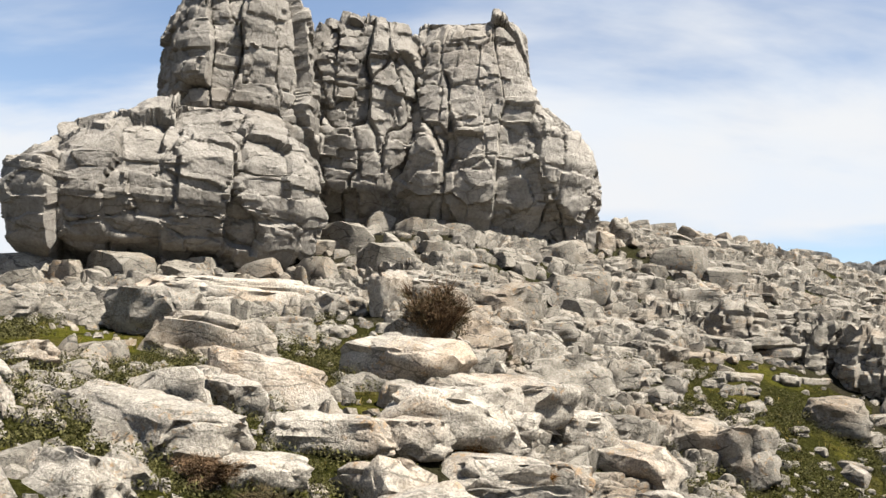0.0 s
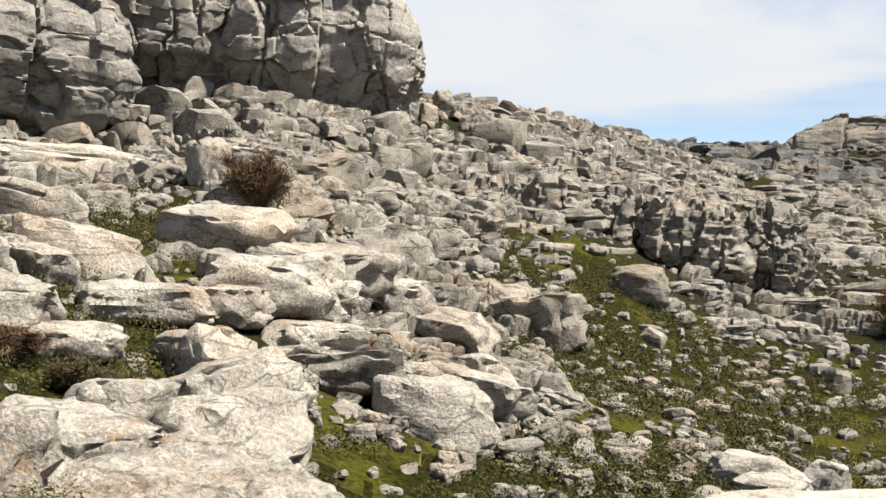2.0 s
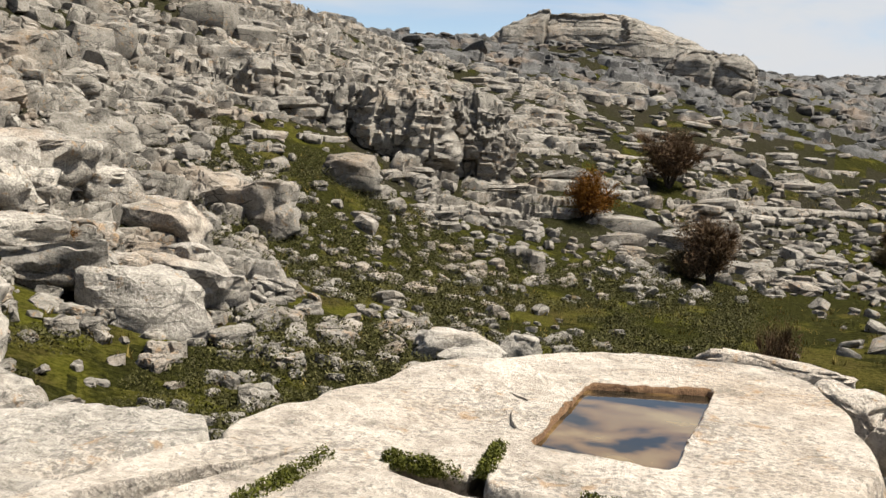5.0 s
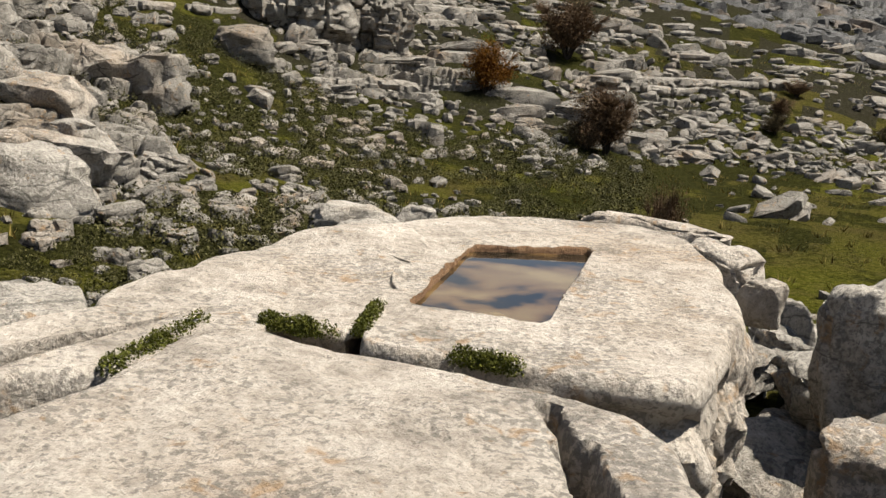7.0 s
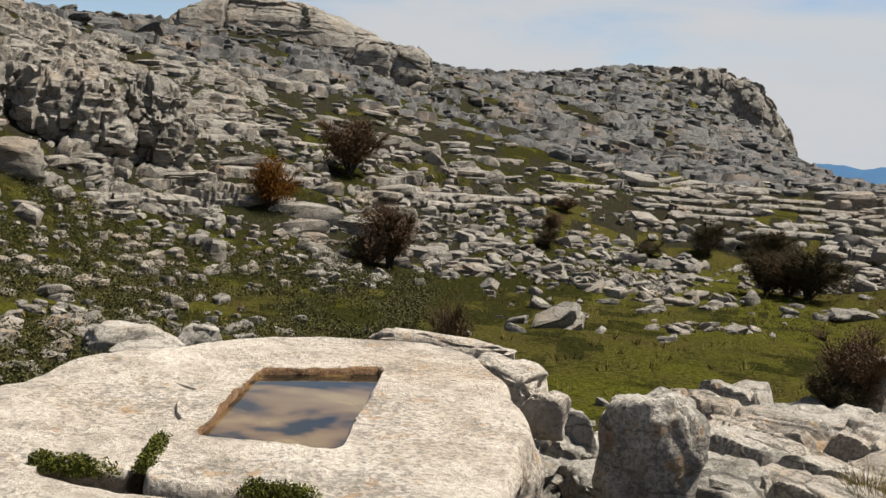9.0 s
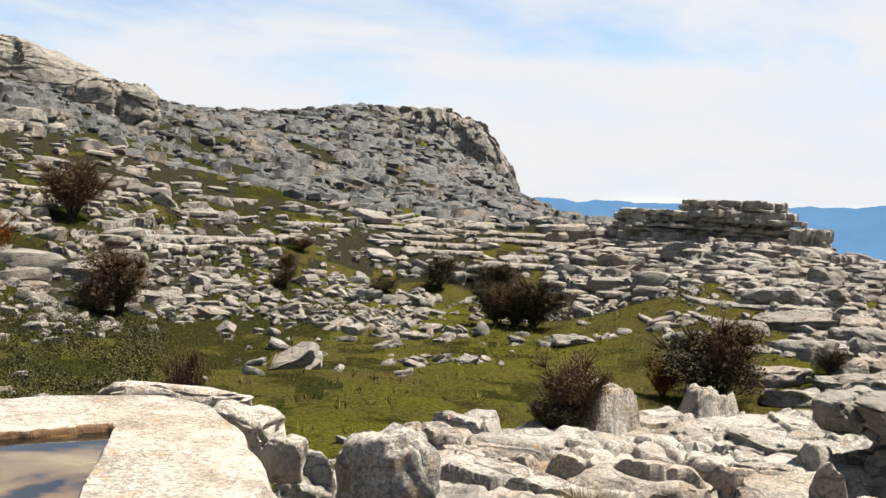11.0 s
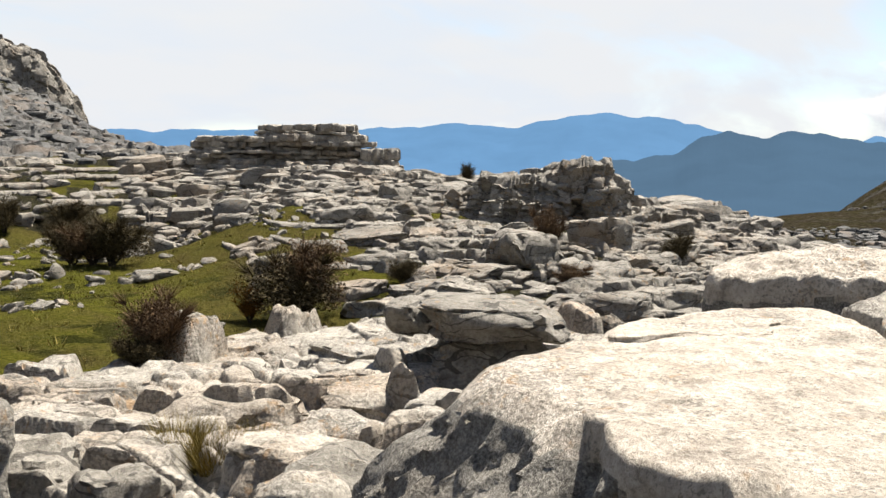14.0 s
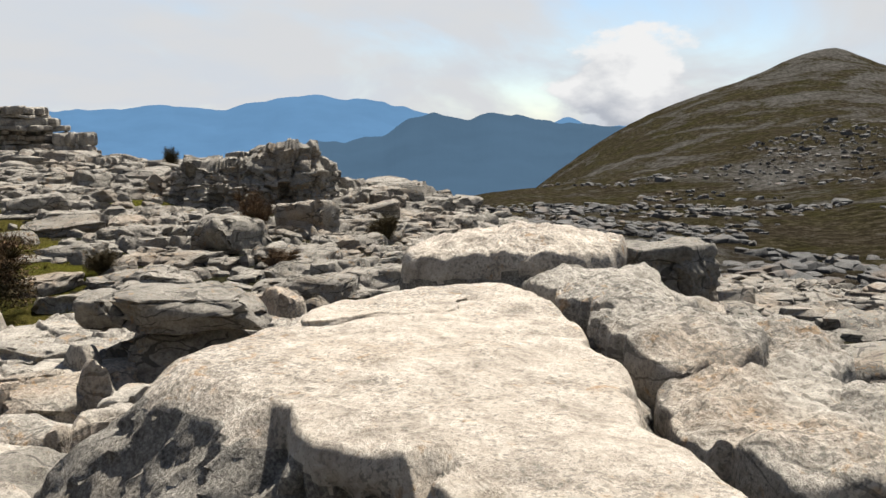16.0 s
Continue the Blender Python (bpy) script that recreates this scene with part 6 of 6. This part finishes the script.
def bush_parts(seed, leaf, twigs=1500, leaves=2600):
    """A bush one metre high: stems, and a crown of twigs and small leaves."""
    r = random.Random(seed)
    top = new("bush")
    bm = bmesh.new()
    tips = []
    for i in range(9):
        a, out = r.uniform(0, 6.28), r.uniform(0.12, 0.42)
        pts, rad = [], []
        h = r.uniform(0.5, 0.85)
        for k in range(6):
            t = k / 5
            pts.append((math.cos(a) * out * t ** 1.3 + r.uniform(-.02, .02), math.sin(a) * out * t ** 1.3 + r.uniform(-.02, .02), -0.06 + t * h))
            rad.append(0.022 * (1 - 0.8 * t))
        tube(bm, pts, rad)
        tips += pts[2:]
    part("stem", bm, BARK, top, "grey-brown branching stems")
    V, F, n = [], [], 0
    lobes = [(math.cos(k * 2.4) * .30 * (k % 3) / 2, math.sin(k * 2.4) * .30 * (k % 3) / 2, r.uniform(.30, .74), r.uniform(.17, .30)) for k in range(13)]
    for i in range(twigs):
        p = Vector(r.choice(tips))
        way = Vector((p.x * 1.6 + r.gauss(0, .35), p.y * 1.6 + r.gauss(0, .35), 0.25 + r.random() * 0.6)).normalized()
        q = p + way * r.uniform(0.10, 0.34)
        side = way.cross(Vector((r.gauss(0, 1), r.gauss(0, 1), r.gauss(0, 1)))).normalized() * 0.004
        V += [p + side, p - side, q]
        F.append((n, n + 1, n + 2)); n += 3
    for i in range(leaves):
        lx, ly, lz, lr = r.choice(lobes)
        w = Vector((r.gauss(0, 1), r.gauss(0, 1), r.gauss(0, 1))).normalized() * lr * r.random() ** 0.45
        p = Vector((lx, ly, lz)) + w * (1 if r.random() < .9 else 1.35)
        if p.z < 0.04:
            continue
        s = r.uniform(0.008, 0.019)
        u = Vector((r.gauss(0, 1), r.gauss(0, 1), r.gauss(0, 1))).normalized()
        t = u.cross(Vector((r.gauss(0, 1), r.gauss(0, 1), r.gauss(0, 1)))).normalized()
        V += [p + u * s * 1.6, p + t * s, p - u * s * 0.8]
        F.append((n, n + 1, n + 2)); n += 3
    solid("crown", [tuple(v) for v in V], F, leaf, top, smooth_shade=False)
    return top


BUSHES = {"brown": bush_parts(1, BROWN, 3200, 9500), "orange": bush_parts(2, ORANGE, 1500, 11000), "dark": bush_parts(3, GREEN, 2600, 12000), "thin": bush_parts(4, BROWN, 3600, 3500), "olive": bush_parts(5, SCRUB, 900, 11000)}
BUSH_LABEL = {"brown": "leafless reddish-brown thorn bush among limestone", "orange": "rust-orange leafed bush beside grey rock", "dark": "dense dark olive-brown bush among rocks", "thin": "sparse twiggy brown bush with bare stems", "olive": "low grey-green scrub bush growing beside pale slabs"}
for i, (kind_, az_, d_, w_, h_) in enumerate(PLACED):
    x_, y_ = plan(az_, d_)
    ob = copy_thing(BUSHES[kind_], Matrix.Identity(4))
    foot_ = -1.2 if 13 < d_ < 17 and 44 < az_ < 50 else land_at(x_, y_)
    ob.matrix_basis = Matrix.LocRotScale((x_, y_, foot_ - 0.02), Euler((0, 0, i * 1.7)), (w_ * 1.25, w_ * 1.25, h_ * 1.05))
    tagged(ob, BUSH_LABEL[kind_], "bush", "thorn bushes")
for top in BUSHES.values():
    for o in list(top.children):
        bpy.data.objects.remove(o)
    bpy.data.objects.remove(top)


def tufts(name, label, rows, mat, seed, blades=16, width=0.09):
    """Grass clumps. rows: x, y, z, spread, height."""
    r = np.random.RandomState(seed)
    n = len(rows) * blades
    rows = np.repeat(np.array(rows), blades, 0)
    a = r.uniform(0, 6.283, n)
    rad = rows[:, 3] * np.sqrt(r.uniform(0, 1, n)) * 0.6
    base = rows[:, :3] + np.stack([np.cos(a) * rad, np.sin(a) * rad, np.full(n, -0.03)], 1)
    lean = np.stack([np.cos(a) * 0.45 + r.normal(0, .3, n), np.sin(a) * 0.45 + r.normal(0, .3, n), np.ones(n)], 1)
    tip = base + lean * (rows[:, 4] * r.uniform(0.5, 1.1, n))[:, None]
    b = r.uniform(0, 6.283, n)
    wide = np.stack([np.cos(b), np.sin(b), b * 0], 1) * (rows[:, 4] * r.uniform(0.7, 1.3, n) * width)[:, None]
    V = np.stack([base - wide, base + wide, tip], 1).reshape(-1, 3)
    F = np.arange(3 * n).reshape(-1, 3)
    ob = solid(name, V, F, mat, smooth_shade=False)
    return tagged(ob, label, "grass", kind="stuff")


def tuft_rows(az0, az1, d0, d1, spacing, size, seed, most):
    x, y, d, az = sites(az0, az1, d0, d1, spacing, seed)
    ok = rocky(x, y, seed, 0.0) < most
    x, y = x[ok], y[ok]
    z = land(x, y)
    k = np.random.RandomState(seed).uniform(0.6, 1.4, len(x))
    return [(a, b, c, size * 1.3 * s, size * s) for a, b, c, s in zip(x, y, z, k)]


def leafy_clumps(name, label, rows, mat, seed, leaves=26):
    """Low cushions of small leaves. rows: x, y, z, spread, height."""
    r = np.random.RandomState(seed)
    n = len(rows) * leaves
    rows = np.repeat(np.array(rows), leaves, 0)
    w = r.normal(0, 1, (n, 3))
    w[:, 2] = np.abs(w[:, 2])
    w /= np.linalg.norm(w, axis=1)[:, None]
    p = rows[:, :3] + w * np.stack([rows[:, 3], rows[:, 3], rows[:, 4]], 1) * (r.uniform(0.3, 1, n) ** 0.5)[:, None]
    s = (rows[:, 4] * r.uniform(0.045, 0.12, n))[:, None]
    u = r.normal(0, 1, (n, 3))
    u /= np.linalg.norm(u, axis=1)[:, None]
    t = np.cross(u, r.normal(0, 1, (n, 3)))
    t /= np.linalg.norm(t, axis=1)[:, None]
    V = np.stack([p + u * s * 1.5, p + t * s, p - u * s * 0.7], 1).reshape(-1, 3)
    ob = solid(name, V, np.arange(3 * n).reshape(-1, 3), mat, smooth_shade=False)
    return tagged(ob, label, "scrub", kind="stuff")


leafy_clumps("scrub", "low olive scrub between the stones", patches(tuft_rows(-48, 23, 9.5, 32, 0.35, 0.25, 301, 0.74), 2.2, 19, -0.22), SCRUB, 1, 120)
leafy_clumps("meadow_scrub", "patches of low olive scrub on the meadow", patches(tuft_rows(16, 56, 17, 44, 0.46, 0.13, 305, 0.40), 2.6, 9, -0.12), SCRUB, 6, 36)
leafy_clumps("ledge_scrub", "dark olive scrub along the rock ledges", patches(tuft_rows(-6, 64, 28, 68, 0.72, 0.27, 307, 1.6), 3.0, 29, lambda x, y: np.where(x < 0.95 * y, 0.0, 0.2)), SCRUB, 7, 22)
tufts("grass_tufts", "short green grass tufts over the meadow", tuft_rows(-40, 56, 9, 34, 0.32, 0.05, 302, 0.42), TUFT, 2, 6)
tufts("dry_grass", "dry straw-coloured grass between the ledges", tuft_rows(-50, 84, 14, 60, 1.0, 0.16, 303, 0.60), STRAW, 3, 8)

crack_rows = []
for (x0, y0), (x1, y1) in (((-0.34, 4.42), (0.04, 5.18)), ((0.36, 5.16), (0.74, 4.92)), ((0.84, 4.98), (0.98, 5.42)), ((1.26, 4.58), (1.52, 4.42))):
    for k in range(26):
        t = random.Random(k * 7 + int(x0 * 100)).random()
        crack_rows.append((x0 + (x1 - x0) * t, y0 + (y1 - y0) * t, 0.08, 0.07, 0.10))
leafy_clumps("crack_weeds", "green leafy weeds growing in the crack between slabs", crack_rows, GREEN_WEED, 4, 130)
tufts("straw_tufts", "yellow straw grass between broken rocks", [(x, y, -1.15, 0.28, 0.38) for x, y in ((7.55, 6.75), (7.3, 6.5), (7.45, 6.2), (7.2, 6.05), (7.65, 5.95))], STRAW, 5, 420, 0.014)
